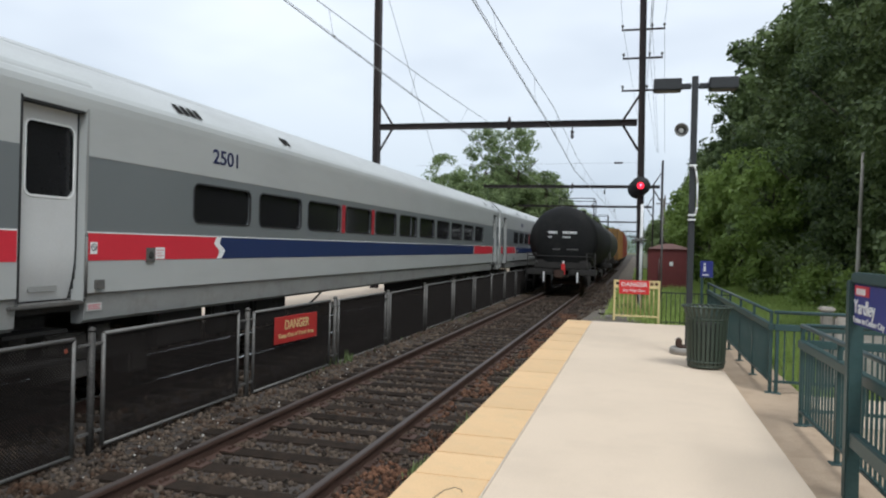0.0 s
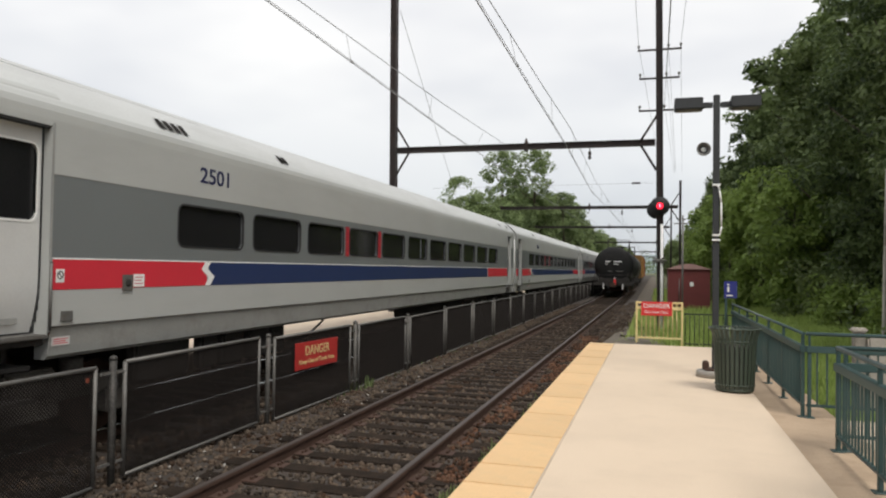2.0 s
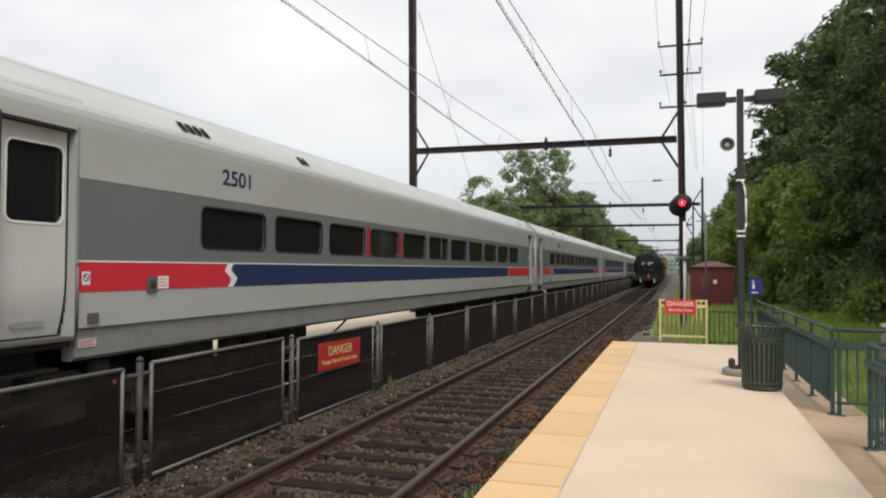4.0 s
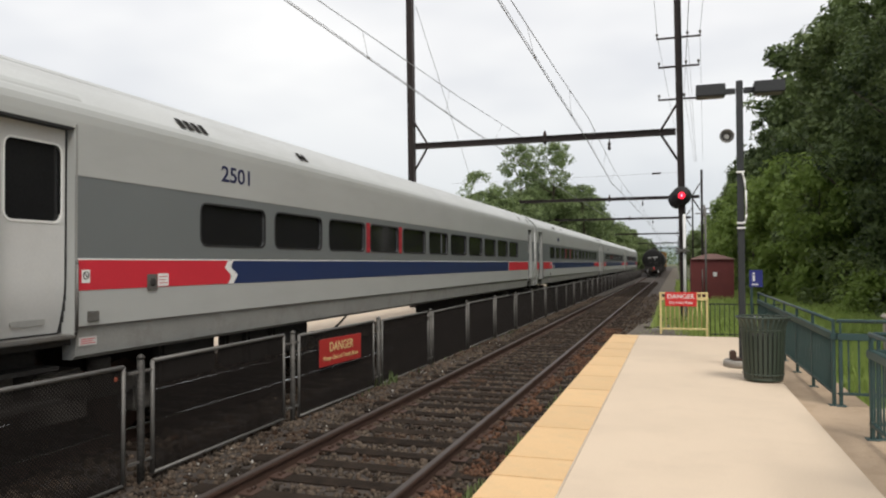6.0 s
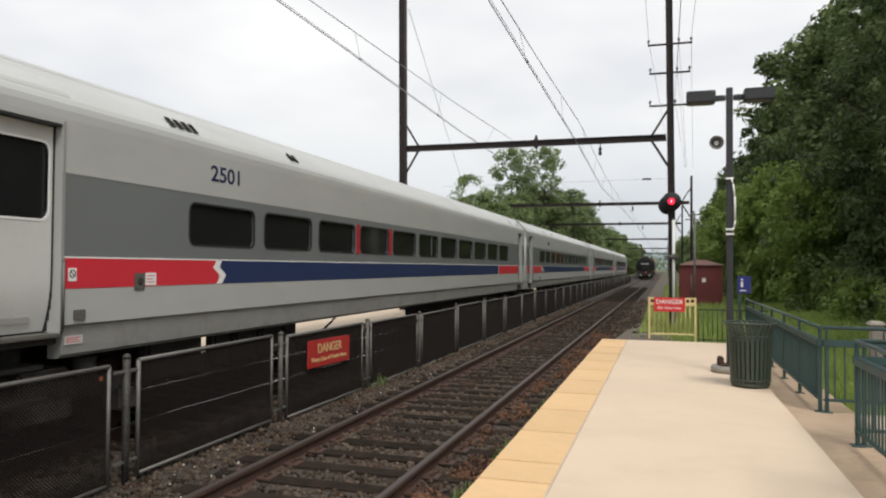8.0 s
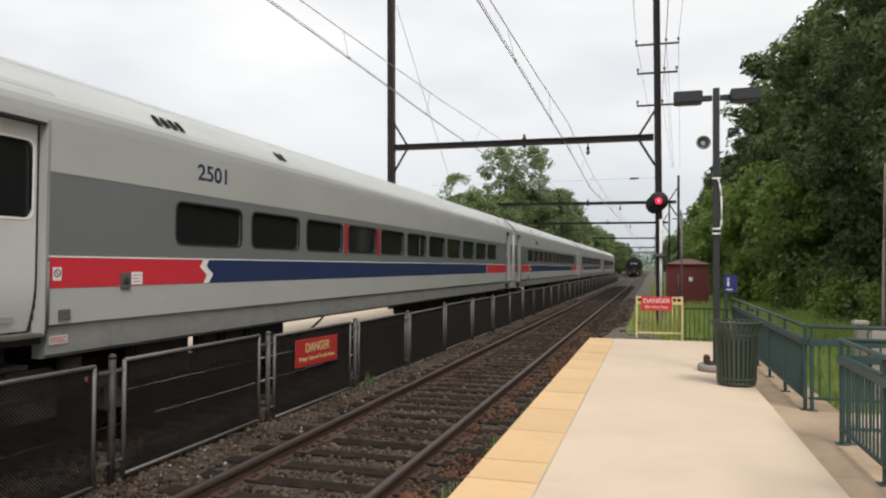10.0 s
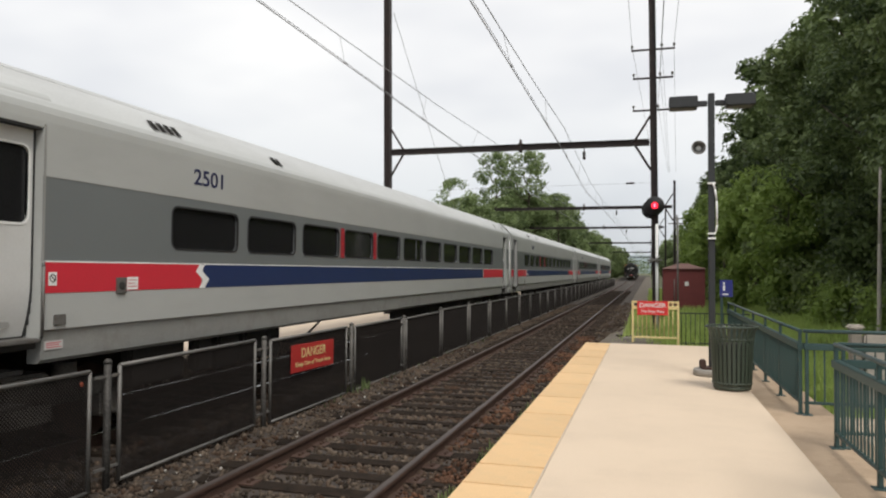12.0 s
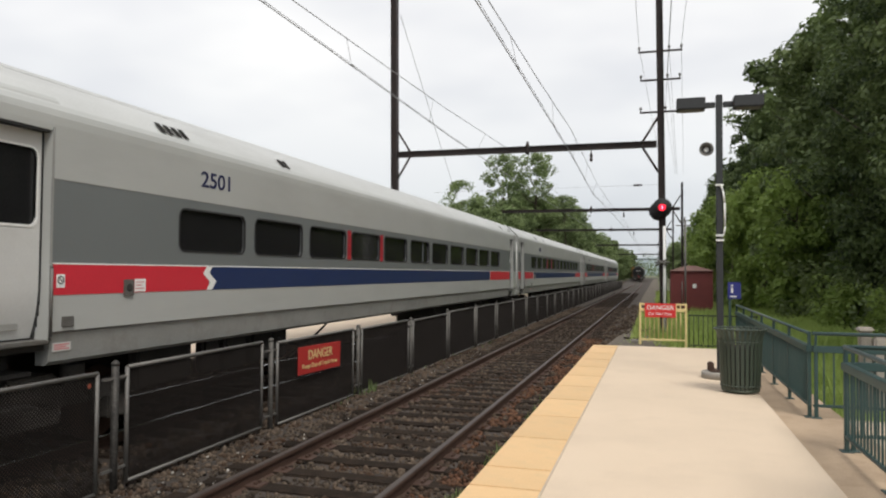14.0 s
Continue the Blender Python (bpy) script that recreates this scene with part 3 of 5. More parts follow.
        for y0, y1, m, nm in ((DOORS[0][1] + 0.03, CHEV + 0.05, M_RED, "red_stripe"), (CHEV + 0.09, 21.3, M_BLUE, "blue_stripe"), (21.42, DOORS[1][0] - 0.04, M_RED, "red_stripe"), (0.05, DOORS[0][0] - 0.04, M_RED, "red_stripe")):
            bm = B()
            box(bm, SIDE, y0, 1.491, SIDE + 0.004, y1, 1.776)
            st = part(nm, bm, m, t)
            bm = B()
            box(bm, SIDE, y0, 1.778, SIDE + 0.005, y1, 1.792)
            part("trim_line", bm, M_WHITE, st, "thin white line")
        # chevron of two bent arrows between red and blue
        bm = B()
        f = [(CHEV + q, z) for q, z in ((0, 1.776), (0.12, 1.776), (0.055, 1.70), (0.21, 1.60), (0.12, 1.491), (0, 1.491), (0.085, 1.585), (-0.07, 1.69))]
        bm.faces.new([bm.verts.new((SIDE + 0.0055, *p)) for p in f])
        part("chevron", bm, M_WHITE, t, "white chevron between red and blue")
        for y0, y1 in ((-0.0, DOORS[0][1] + 0.16), (DOORS[1][0] - 0.2, L)):
            bm = B()
            sec = [(1.53, 3.275), (1.50, 3.306), (1.462, 3.346)]
            a = [bm.verts.new((x + (0.006 if i else -0.002), y0, z + (0.004 if i else -0.004))) for i, (x, z) in enumerate(sec)] + [bm.verts.new((sec[-1][0] - 0.004, y0, sec[-1][1] - 0.004))]
            b = [bm.verts.new((x + (0.006 if i else -0.002), y1, z + (0.004 if i else -0.004))) for i, (x, z) in enumerate(sec)] + [bm.verts.new((sec[-1][0] - 0.004, y1, sec[-1][1] - 0.004))]
            for i in range(3):
                bm.faces.new((a[i], a[i + 1], b[i + 1], b[i]))
            bm.faces.new(b)
            part("header_panel", bm, M_SILVER, t, "grey panel over the door")
        bm = B()
        box(bm, SIDE, DOORS[0][0] - 0.028, 1.10, SIDE + 0.004, DOORS[0][0] - 0.002, 3.03)
        part("pocket_seal", bm, M_RUBBER, t, "black rubber strip beside the door")
        bm = B()
        box(bm, SIDE, DOORS[0][1] + 0.004, 1.12, SIDE + 0.012, DOORS[0][1] + 0.022, 3.04)
        part("jamb_strip", bm, M_SKIRT, t)
        bm = B()
        sweep(bm, [(SIDE, BAND1 - 0.006), (SIDE + 0.003, BAND1 - 0.006), (SIDE + 0.003, BAND1 + 0.003), (SIDE, BAND1 + 0.003)], DOORS[0][1] + 0.02, DOORS[1][0])
        part("seam", bm, M_SKIRT, t)
        for y0, y1 in DOORS:
            bm = B()
            x = SIDE - 0.10
            mid = (y0 + y1) / 2
            wy0, wy1, wz0, wz1 = y0 + 0.14, y1 - 0.07, 2.13, 2.83
            holed(bm, x, (y0 + 0.03, y1 - 0.02, 1.6, 2.985), (wy0, wy1, wz0, wz1), 0.07, 0.03)
            foot = [(1.6 - 0.1 * k, x - 0.085 * (k / 5) ** 2) for k in range(6)]
            for (za, xa), (zb, xb) in zip(foot, foot[1:]):
                bm.faces.new([bm.verts.new(c) for c in ((xb, y0 + 0.03, zb), (xb, y1 - 0.02, zb), (xa, y1 - 0.02, za), (xa, y0 + 0.03, za))]).smooth = True
            bmesh.ops.remove_doubles(bm, verts=bm.verts, dist=0.0005)
            d = part("door", bm, M_DOOR if y0 > 2 and y0 < 5 else M_BAND, t, "sliding door with a tall window")
            bm = B()
            ring(bm, x, (wy0, wy1, wz0, wz1), 0.07, 0.02, 0.006)
            part("window_frame", bm, M_WHITE, d, "pale window frame")
            bm = B()
            plate(bm, x - 0.02, wy0 - 0.02, wy1 + 0.02, wz0 - 0.02, wz1 + 0.02, 0.07, 0.008)
            part("pane", bm, M_GLASS, d, "dark tinted door window")
            bm = B()
            plate(bm, x - 0.036, mid - 0.16, mid + 0.2, 1.19, 1.245, 0.025, 0.02)
            part("kick_plate", bm, M_SKIRT, d)
            bm = B()
            box(bm, SIDE - 0.23, y0, 1.05, SIDE - 0.20, y1, 3.01)
            box(bm, SIDE - 0.120, y1 - 0.02, 1.6, SIDE - 0.094, y1 - 0.001, 3.008)
            for (za, xa), (zb, xb) in zip(foot, foot[1:]):
                box(bm, min(xa, xb) - 0.02, y1 - 0.02, zb, max(xa, xb) + 0.004, y1 - 0.001, za)
            # this black strip stands in for the shadow under the door header
            box(bm, SIDE - 0.185, y0 + 0.001, 2.985, SIDE - 0.004, y1 - 0.021, 3.008)
            part("seal_and_header_shade", bm, M_RUBBER, t, "black rubber door seal, with a black strip for the header's shadow")
            bm = B()
            rbox(bm, SIDE - 0.2, y0 - 0.1, 1.045, SIDE + 0.0, y1 + 0.02, 1.085, 0.01)
            part("door_sill", bm, M_GALV, t, "metal door sill")
            bm = B()
            box(bm, SIDE - 0.45, y0, 0.45, SIDE - 0.10, y1, 0.49)
            box(bm, SIDE - 0.45, y0, 0.75, SIDE - 0.18, y1, 0.79)
            box(bm, SIDE - 0.5, y0, 0.4, SIDE - 0.46, y1, 1.05)
            part("boarding_steps", bm, M_UNDER, t)
        # grab pipe and jamb cover beside the door
        bm = B()
        y = DOORS[0][1]
        tube(bm, (SIDE + 0.03, y + 0.0, 1.12), (SIDE + 0.03, y + 0.0, 1.74), 0.014)
        tube(bm, (SIDE + 0.03, y + 0.0, 1.74), (SIDE - 0.01, y + 0.03, 1.79), 0.014)
        tube(bm, (SIDE + 0.03, y + 0.0, 1.12), (SIDE - 0.01, y + 0.03, 1.09), 0.014)
        part("grab_rail", bm, M_GALV, t)
        for nm, y0, y1, z0, z1, m in (("warning_sticker", 3.13, 3.23, 1.56, 1.685, M_WHITE), ("control_box", 4.01, 4.16, 1.46, 1.63, M_GALV), ("notice_sticker", 4.18, 4.35, 1.50, 1.635, M_WHITE), ("socket_cover", 3.20, 3.34, 1.19, 1.29, M_GALV), ("data_label", 3.14, 3.36, 0.965, 1.045, M_DOOR)):
            bm = B()
            if m is M_GALV:
                rbox(bm, SIDE, y0, z0, SIDE + 0.022, y1, z1, 0.006)
            else:
                box(bm, SIDE - (0.08 if z0 < 1.1 else 0), y0, z0, SIDE + (-0.033 if z0 < 1.1 else 0.007), y1, z1)
            s = part(nm, bm, m, t)
            if nm == "control_box":
                bm = B()
                lathe(bm, (SIDE + 0.022, (y0 + y1) / 2, (z0 + z1) / 2), (1, 0, 0), [(0, 0.045), (0.006, 0.04), (0.007, 0.02)], 14)
                part("knob", bm, M_UNDER, s)
            if nm == "warning_sticker":
                bm = B()
                cy, cz = (y0 + y1) / 2, (z0 + z1) / 2 + 0.008
                for k in range(16):
                    p, q = 2 * math.pi * k / 16, 2 * math.pi * (k + 1) / 16
                    tube(bm, (SIDE + 0.008, cy + 0.034 * math.cos(p), cz + 0.034 * math.sin(p)), (SIDE + 0.008, cy + 0.034 * math.cos(q), cz + 0.034 * math.sin(q)), 0.005, 5)
                tube(bm, (SIDE + 0.008, cy - 0.025, cz + 0.025), (SIDE + 0.008, cy + 0.025, cz - 0.025), 0.005, 5)
                part("ring", bm, M_UNDER, s, "ring with a slash")
            if nm in ("data_label", "notice_sticker"):
                bm = B()
                xf = SIDE - 0.033 if z0 < 1.1 else SIDE + 0.007
                for k in range(3):
                    zz = z0 + (z1 - z0) * (0.25 + 0.25 * k)
                    box(bm, xf, y0 + 0.02, zz - 0.004, xf + 0.0015, y1 - 0.02 - 0.03 * (k % 2), zz + 0.004)
                part("print", bm, M_LOGO, s)
        if number:
            write("number", "2501", 0.27, M_NUMBER, t, Matrix.Translation((SIDE + 0.003, 5.665, 2.84)) @ FACE_EAST, 0.62, "dark blue fleet number")
        else:
            bm = B()
            for k in range(4):
                box(bm, SIDE, 5.37 + 0.16 * k, 2.75, SIDE + 0.004, 5.37 + 0.16 * k + 0.11, 2.93)
            part("number", bm, M_NUMBER, t)
        for y0, n in ((4.68, 4), (7.47, 2), (23.6, 2), (25.0, 2)):
            for k in range(n):
                bm = B()
                a, b = Vector((1.512, 0, 3.294)), Vector((1.392, 0, 3.418))
                up = Vector((0.79, 0, 0.61)) * 0.016
                v = [bm.verts.new(q) for q in ((a + up).to_tuple(), (a + up + Vector((0, 0.095, 0))).to_tuple(), (b + up + Vector((0, 0.095, 0))).to_tuple(), (b + up).to_tuple())]
                f = bm.faces.new(v)
                bmesh.ops.solidify(bm, geom=[f], thickness=0.01)
                o = part("roof_vent", bm, M_UNDER, t)
                o.location.y = y0 + 0.14 * k
    # roof, floor, ends
    bm = B()
    sec = ROOF + [(-x, z) for x, z in ROOF[::-1]]
    g = [[bm.verts.new((x, y, z)) for x, z in sec] for y in (0, L)]
    for k in range(len(sec) - 1):
        f = bm.faces.new((g[0][k], g[0][k + 1], g[1][k + 1], g[1][k]))
        f.material_index = 1 if k in (0, 1, 2, len(sec) - 2, len(sec) - 3, len(sec) - 4) else 0
        f.smooth = 2 < k < len(sec) - 4
    part("roof", bm, (M_ROOF, M_SILVER), t, "pale curved roof")
    for x, z in ((1.17, 3.592), (0.98, 3.668)):
        bm = B()
        sweep(bm, [(x - 0.02, z + 0.0), (x + 0.02, z - 0.03), (x + 0.026, z - 0.008), (x - 0.012, z + 0.018)], 0.02, L - 0.02)
        part("roof_seam", bm, M_ROOF, t)
    for y, s in ((0.0, 1), (L, -1)):
        bm = B()
        pts = [(SIDE, 0.9), (SIDE, EAVE)] + ROOF[1:] + [(-x, z) for x, z in ROOF[:0:-1]] + [(-SIDE, EAVE), (-SIDE, 0.9)]
        bm.faces.new([bm.verts.new((x, y + 0.02 * s, z)) for x, z in pts])
        part("end_wall", bm, M_SILVER, t)
        bm = B()
        rbox(bm, -1.3, min(y - 0.27 * s, y), 1.0, 1.3, max(y - 0.27 * s, y), 3.3, 0.05)
        part("gangway", bm, M_RUBBER, t, "black rubber gangway")
        bm = B()
        tube(bm, (SIDE - 0.08, y - 0.12 * s, 1.0), (SIDE - 0.08, y - 0.12 * s, 2.95), 0.045)
        part("end_post", bm, M_WHITE, t)
    bm = B()
    box(bm, -1.5, 0.05, 0.98, 1.5, L - 0.05, 1.08)
    part("floor", bm, M_UNDER, t)
    # the second entry is a thin screen, added to block light from the far side
    for y0, y1, z, x0, x1 in ((0.15, 1.5, 0.35, -1.35, 1.35), (0.2, 8.5, 0.05, -1.48, -1.38), (4.55, 5.56, 0.38, 1.2, 1.36), (5.80, 6.17, 0.40, 1.2, 1.36), (6.30, 6.82, 0.38, 1.18, 1.36), (6.95, 7.98, 0.40, 1.2, 1.36), (8.45, 14.5, 0.90, -1.0, 1.2), (16.1, 19.2, 0.38, 0.2, 1.3)):
        bm = B()
        rbox(bm, x0, y0, z, x1, y1, 0.98, 0.04)
        part("equipment_and_screen", bm, M_UNDER, t)
    bm = B()
    for k in range(12):
        a, b = k / 12, (k + 1) / 12
        sag = lambda s: 0.86 - 0.30 * math.sin(math.pi * s)
        tube(bm, (1.35, 7.3 + 2.2 * a, sag(a)), (1.35, 7.3 + 2.2 * b, sag(b)), 0.02, 6)
    part("hanging_cable", bm, M_RUBBER, t)
    for y in (3.3, L - 3.6):
        bogie(t, y)
    return t


COACH_Y = (2.675, 29.175, 55.675, 82.175)
COACH_Z = -0.012                    # the coaches sit low on their springs
coach_a = coach(True, ((2.25, 3.05), (24.75, 25.45)), 4.93)
coach_b = coach(False, ((0.55, 1.25), (24.75, 25.45)), 3.2)
coaches = [coach_a, coach_b] + [copy_thing(coach_b, pose(0, 0, 0)) for k in range(2)]
for c, y in zip(coaches, COACH_Y):
    c.matrix_basis = pose(FAR_X, y, COACH_Z)

# ---- the freight train ----


def freight_bogie(parent, y):
    bm = B()
    for s in (-1, 1):
        f = [(y - 1.25, 0.40), (y - 0.5, 0.52), (y + 0.5, 0.52), (y + 1.25, 0.40), (y + 1.1, 0.2), (y + 0.4, 0.05), (y - 0.4, 0.05), (y - 1.1, 0.2)]
        g = [bm.verts.new((s * 1.0 - 0.07, *p)) for p in f]
        h = [bm.verts.new((s * 1.0 + 0.07, *p)) for p in f]
        for k in range(8):
            bm.faces.new((g[k], g[(k + 1) % 8], h[(k + 1) % 8], h[k]))
        bm.faces.new(g[::-1])
        bm.faces.new(h)
    box(bm, -1.05, y - 0.25, 0.3, 1.05, y + 0.25, 0.55)
    b = part("bogie", bm, M_UNDER, parent)
    out = []
    for dy in (-0.88, 0.88):
        bm = B()
        lathe(bm, (-0.82, 0, 0), (1, 0, 0), [(0, 0.44), (0.1, 0.44), (0.12, 0.2), (0.13, 0.1), (1.51, 0.1), (1.52, 0.2), (1.54, 0.44), (1.64, 0.44)], 20, False)
        w = part("wheelset", bm, M_RUST, b)
        w.matrix_basis = pose(0, y + dy, 0.24)
        out.append(w)
    return out


def coupler_gear(t, y, s):
    bm = B()
    rbox(bm, -0.12, min(y, y - 0.6 * s), 0.55, 0.12, max(y, y - 0.6 * s), 0.8, 0.03)
    rbox(bm, -0.2, y - 0.65 * s - 0.12, 0.5, 0.2, y - 0.65 * s + 0.12, 0.85, 0.05)
    part("coupler", bm, M_RUST, t)
    bm = B()
    tube(bm, (-0.35, y - 0.1 * s, 0.6), (-0.35, y - 0.25 * s, 0.15), 0.03)
    tube(bm, (-0.35, y - 0.25 * s, 0.15), (-0.2, y - 0.5 * s, 0.1), 0.03)
    part("air_hose", bm, M_RUBBER, t)


def tank_car(m):
    """Its rear end is at y = 0; it stands on the rails of the place."""
    t = thing("tank_car", "black cylindrical railway tank car with domed ends, sooty", "tank car", group="cars of the freight train")
    bm = B()
    lathe(bm, (0, 0.7, 2.12), (0, 1, 0), [(-0.02, 0.02), (0.0, 0.7), (0.06, 1.1), (0.15, 1.34), (0.30, 1.47), (0.55, 1.52), (15.6, 1.52), (15.85, 1.45), (16.05, 1.28), (16.2, 0.95), (16.3, 0.5), (16.32, 0.02)], 36)
    part("tank", bm, m, t)
    bm = B()
    lathe(bm, (0, 8.8, 3.6), (0, 0, 1), [(0, 0.45), (0.22, 0.45), (0.26, 0.4)], 16)
    dome = part("dome", bm, m, t)
    bm = B()
    for x in (-0.9, 0.9):
        tube(bm, (x, 7.6, 4.45), (x, 10, 4.45), 0.02, 6)
        for y in (7.6, 8.8, 10):
            tube(bm, (x, y, 3.2), (x, y, 4.45), 0.02, 6)
    for y in (7.6, 10):
        tube(bm, (-0.9, y, 4.45), (0.9, y, 4.45), 0.02, 6)
    part("railing", bm, M_UNDER, dome)
    bm = B()
    box(bm, -0.35, 0.2, 0.55, 0.35, 17.5, 0.85)
    for y in (0.2, 16.4):
        rbox(bm, -1.5, y, 0.60, 1.5, y + 1.1, 0.85, 0.03)
        rbox(bm, -1.2, y + 0.5, 0.8, 1.2, y + 1.7, 1.25, 0.1)
    part("underframe", bm, M_UNDER, t)
    for s in (-1.45, 1.45):
        for y in (0.25, 17.4):
            bm = B()
            tube(bm, (s, y, 0.3), (s, y, 1.55), 0.02, 6)
            tube(bm, (s * 0.75, y, 0.3), (s * 0.75, y, 1.55), 0.02, 6)
            for z in (0.35, 0.65, 1.0, 1.3, 1.55):
                tube(bm, (s * 0.75, y, z), (s, y, z), 0.016, 6)
            part("ladder", bm, M_UNDER, t)
    bm = B()
    tube(bm, (-1.45, 0.22, 1.42), (1.45, 0.22, 1.42), 0.02, 6)
    part("grab_rail", bm, M_UNDER, t)
    for z, w in ((2.46, (0.40, 0.62)), (2.26, (0.16, 0.36)), (1.72, (0.35, 0.5))):
        bm = B()
        for k, c in enumerate(w):
            xs0 = (-0.62 if k == 0 else 0.0) + (0.2 if z < 2 else 0)
            n = max(3, round(c / 0.1))
            h = 0.05 if z > 2.4 else 0.03
            for i in range(n):
                box(bm, xs0 + c * i / n, 0.67, z - h, xs0 + c * (i + 0.78) / n, 0.78, z + h)
        part("marking", bm, M_WHITE if z > 2 else M_GALV, t, "white stencilled marking")
    for x in (-0.72, 0.72):
        bm = B()
        box(bm, x - 0.035, 0.14, 0.30, x + 0.035, 0.19, 0.74)
        part("reflector", bm, M_WHITE, t, "white reflective strip")
    wheels = freight_bogie(t, 2.6) + freight_bogie(t, 15.2)
    coupler_gear(t, 0.2, 1)
    coupler_gear(t, 17.5, -1)
    return t, wheels


def box_car(name, m, label, height, cat):
    t = thing(name, label, cat, group="cars of the freight train")
    bm = B()
    rbox(bm, -1.55, 0.5, 0.85, 1.55, 17.0, height, 0.05)
    part("body", bm, m, t)
    bm = B()
    for y in np.arange(0.9, 17.0, 1.0):
        for s in (-1, 1):
            box(bm, s * 1.55 - 0.05, y, 0.9, s * 1.55 + 0.05, y + 0.1, height - 0.1)
    for x in (-1.0, -0.35, 0.35, 1.0):
        box(bm, x - 0.05, 0.44, 0.9, x + 0.05, 0.5, height - 0.1)
    part("rib", bm, m, t)
    bm = B()
    box(bm, -0.35, 0.1, 0.55, 0.35, 17.4, 0.84)
    part("underframe", bm, M_UNDER, t)
    bm = B()
    for x in (0.95, 1.4):
        tube(bm, (x, 0.42, 0.4), (x, 0.42, height - 0.1), 0.02, 6)
    for z in np.arange(0.5, height, 0.4):
        tube(bm, (0.95, 0.42, z), (1.4, 0.42, z), 0.016, 6)
    part("ladder", bm, M_UNDER, t)
    wheels = freight_bogie(t, 2.4) + freight_bogie(t, 15.0)
    coupler_gear(t, 0.1, 1)
    coupler_gear(t, 17.4, -1)
    return t, wheels


freight = []
tk, tk_wheels = tank_car(M_TANK)
marker = part("end_marker", B(), M_SIGNRED2, tk, "red tail marker device on the coupler")
bm = B()
rbox(bm, 0.06, -0.28, 0.62, 0.22, -0.08, 1.10, 0.03)
bm.to_mesh(marker.data)
bm.free()
marker.data.materials.append(M_SIGNRED2)
bm = B()
tube(bm, (0.14, -0.18, 1.10), (0.14, -0.18, 1.22), 0.04, 10)
part("marker_lamp", bm, M_WHITE, marker)
tk2, _ = tank_car(M_TANK2)
hop, _ = box_car("hopper_car", M_ORANGE, "orange ribbed hopper car, rust streaked", 3.75, "hopper car")
bxc, _ = box_car("boxcar", M_BROWN, "dull red-brown ribbed boxcar", 3.95, "boxcar")
freight = [(tk, 0.0), (tk2, 18.2), (hop, 36.4), (bxc, 54.6)]
for k in range(4):
    freight.append((copy_thing((bxc, tk2)[k % 2], pose(0, 0, 0)), 72.8 + 18.2 * k))

# ---- overhead line ----


def gantry(y, xl, xr, top, beam_z, label, arms=(), full=True, ltop=None, lean=0.0, reach=0.7):
    t = thing("catenary_gantry", label, "gantry", pose(0, y, 0), group="overhead line gantries")
    for x, s in ((xl, 1), (xr, -1)):
        bm = B()
        w = 0.12 if y < 40 else 0.075
        for dx in (-w, w - 0.025):
            box(bm, x + dx, -0.14, -0.6, x + dx + 0.025, 0.14, ltop if ltop and s > 0 else top)
        box(bm, x - w + 0.025, -0.01, -0.6, x + w - 0.025, 0.01, ltop if ltop and s > 0 else top)
        for v in bm.verts:
            v.co.x += lean * (v.co.z - beam_z)
        part("column", bm, M_POLE, t, "dark steel column")
        bm = B()
        for dz in (0.97, -1.0):
            tube(bm, (x + s * 0.1, 0, beam_z + dz), (x + s * reach, 0, beam_z), 0.045, 6)
        part("knee_brace", bm, M_POLE, t)
    bm = B()
    for dz in (-0.11, 0.085):
        box(bm, xl + 0.15, -0.11, beam_z + dz, xr - 0.15, 0.11, beam_z + dz + 0.025)
    box(bm, xl + 0.15, -0.02, beam_z - 0.085, xr - 0.15, 0.02, beam_z + 0.085)
    part("beam", bm, M_POLE, t, "horizontal steel cross beam")
    if not full:
        return t
    for x in (-4.4,):
        bm = B()
        lathe(bm, (x, 0, beam_z - 0.2), (0, 0, 1), [(0, 0.03), (0.05, 0.08), (0.35, 0.08), (0.42, 0.05), (0.5, 0.04)], 10)
        part("insulator", bm, M_POLE, t)
    for cx in (NEAR_X + 0.75,):
        bm = B()
        lathe(bm, (cx, 0, beam_z - 0.55), (0, 0, 1), [(0, 0.02), (0.05, 0.06), (0.12, 0.06), (0.16, 0.03), (0.2, 0.06), (0.27, 0.06), (0.31, 0.02), (0.45, 0.02)], 10)
        part("insulator", bm, M_POLE, t)
    for z, x0, x1 in arms:
        bm = B()
        box(bm, x0, -0.03, z - 0.03, x1, 0.03, z + 0.03)
        a = part("cross_arm", bm, M_POLE, t)
        for x in (x0 + 0.03, x1 - 0.45, x1 - 0.03):
            bm = B()
            lathe(bm, (x, 0, z + 0.03), (0, 0, 1), [(0, 0.015), (0.06, 0.02), (0.08, 0.045), (0.15, 0.045), (0.17, 0.02)], 8)
            part("pin_insulator", bm, M_GALV, a)
    return t


gantry(27.2, -9.69, 0.40, 15.0, 6.35, "dark steel gantry over both tracks beside the signal", ((9.69, -0.38, 1.13), (8.66, -0.32, 1.07), (7.5, -0.33, 1.0)), lean=-0.011)
gantry(54.8, -13.5, 2.0, 8.3, 6.4, "distant dark steel gantry over both tracks", ltop=6.6)
gantry(79.6, -14.0, 1.9, 8.6, 6.4, "distant dark steel gantry over both tracks")
gantry(122, -10.0, 1.0, 9.5, 6.4, "distant dark steel gantry over both tracks", full=False)
gantry(180, -10.0, 1.0, 9.5, 6.4, "far hazy steel gantry over both tracks", full=False)
gantry(242, -10.0, 1.0, 9.5, 6.4, "far hazy steel gantry over both tracks", full=False)
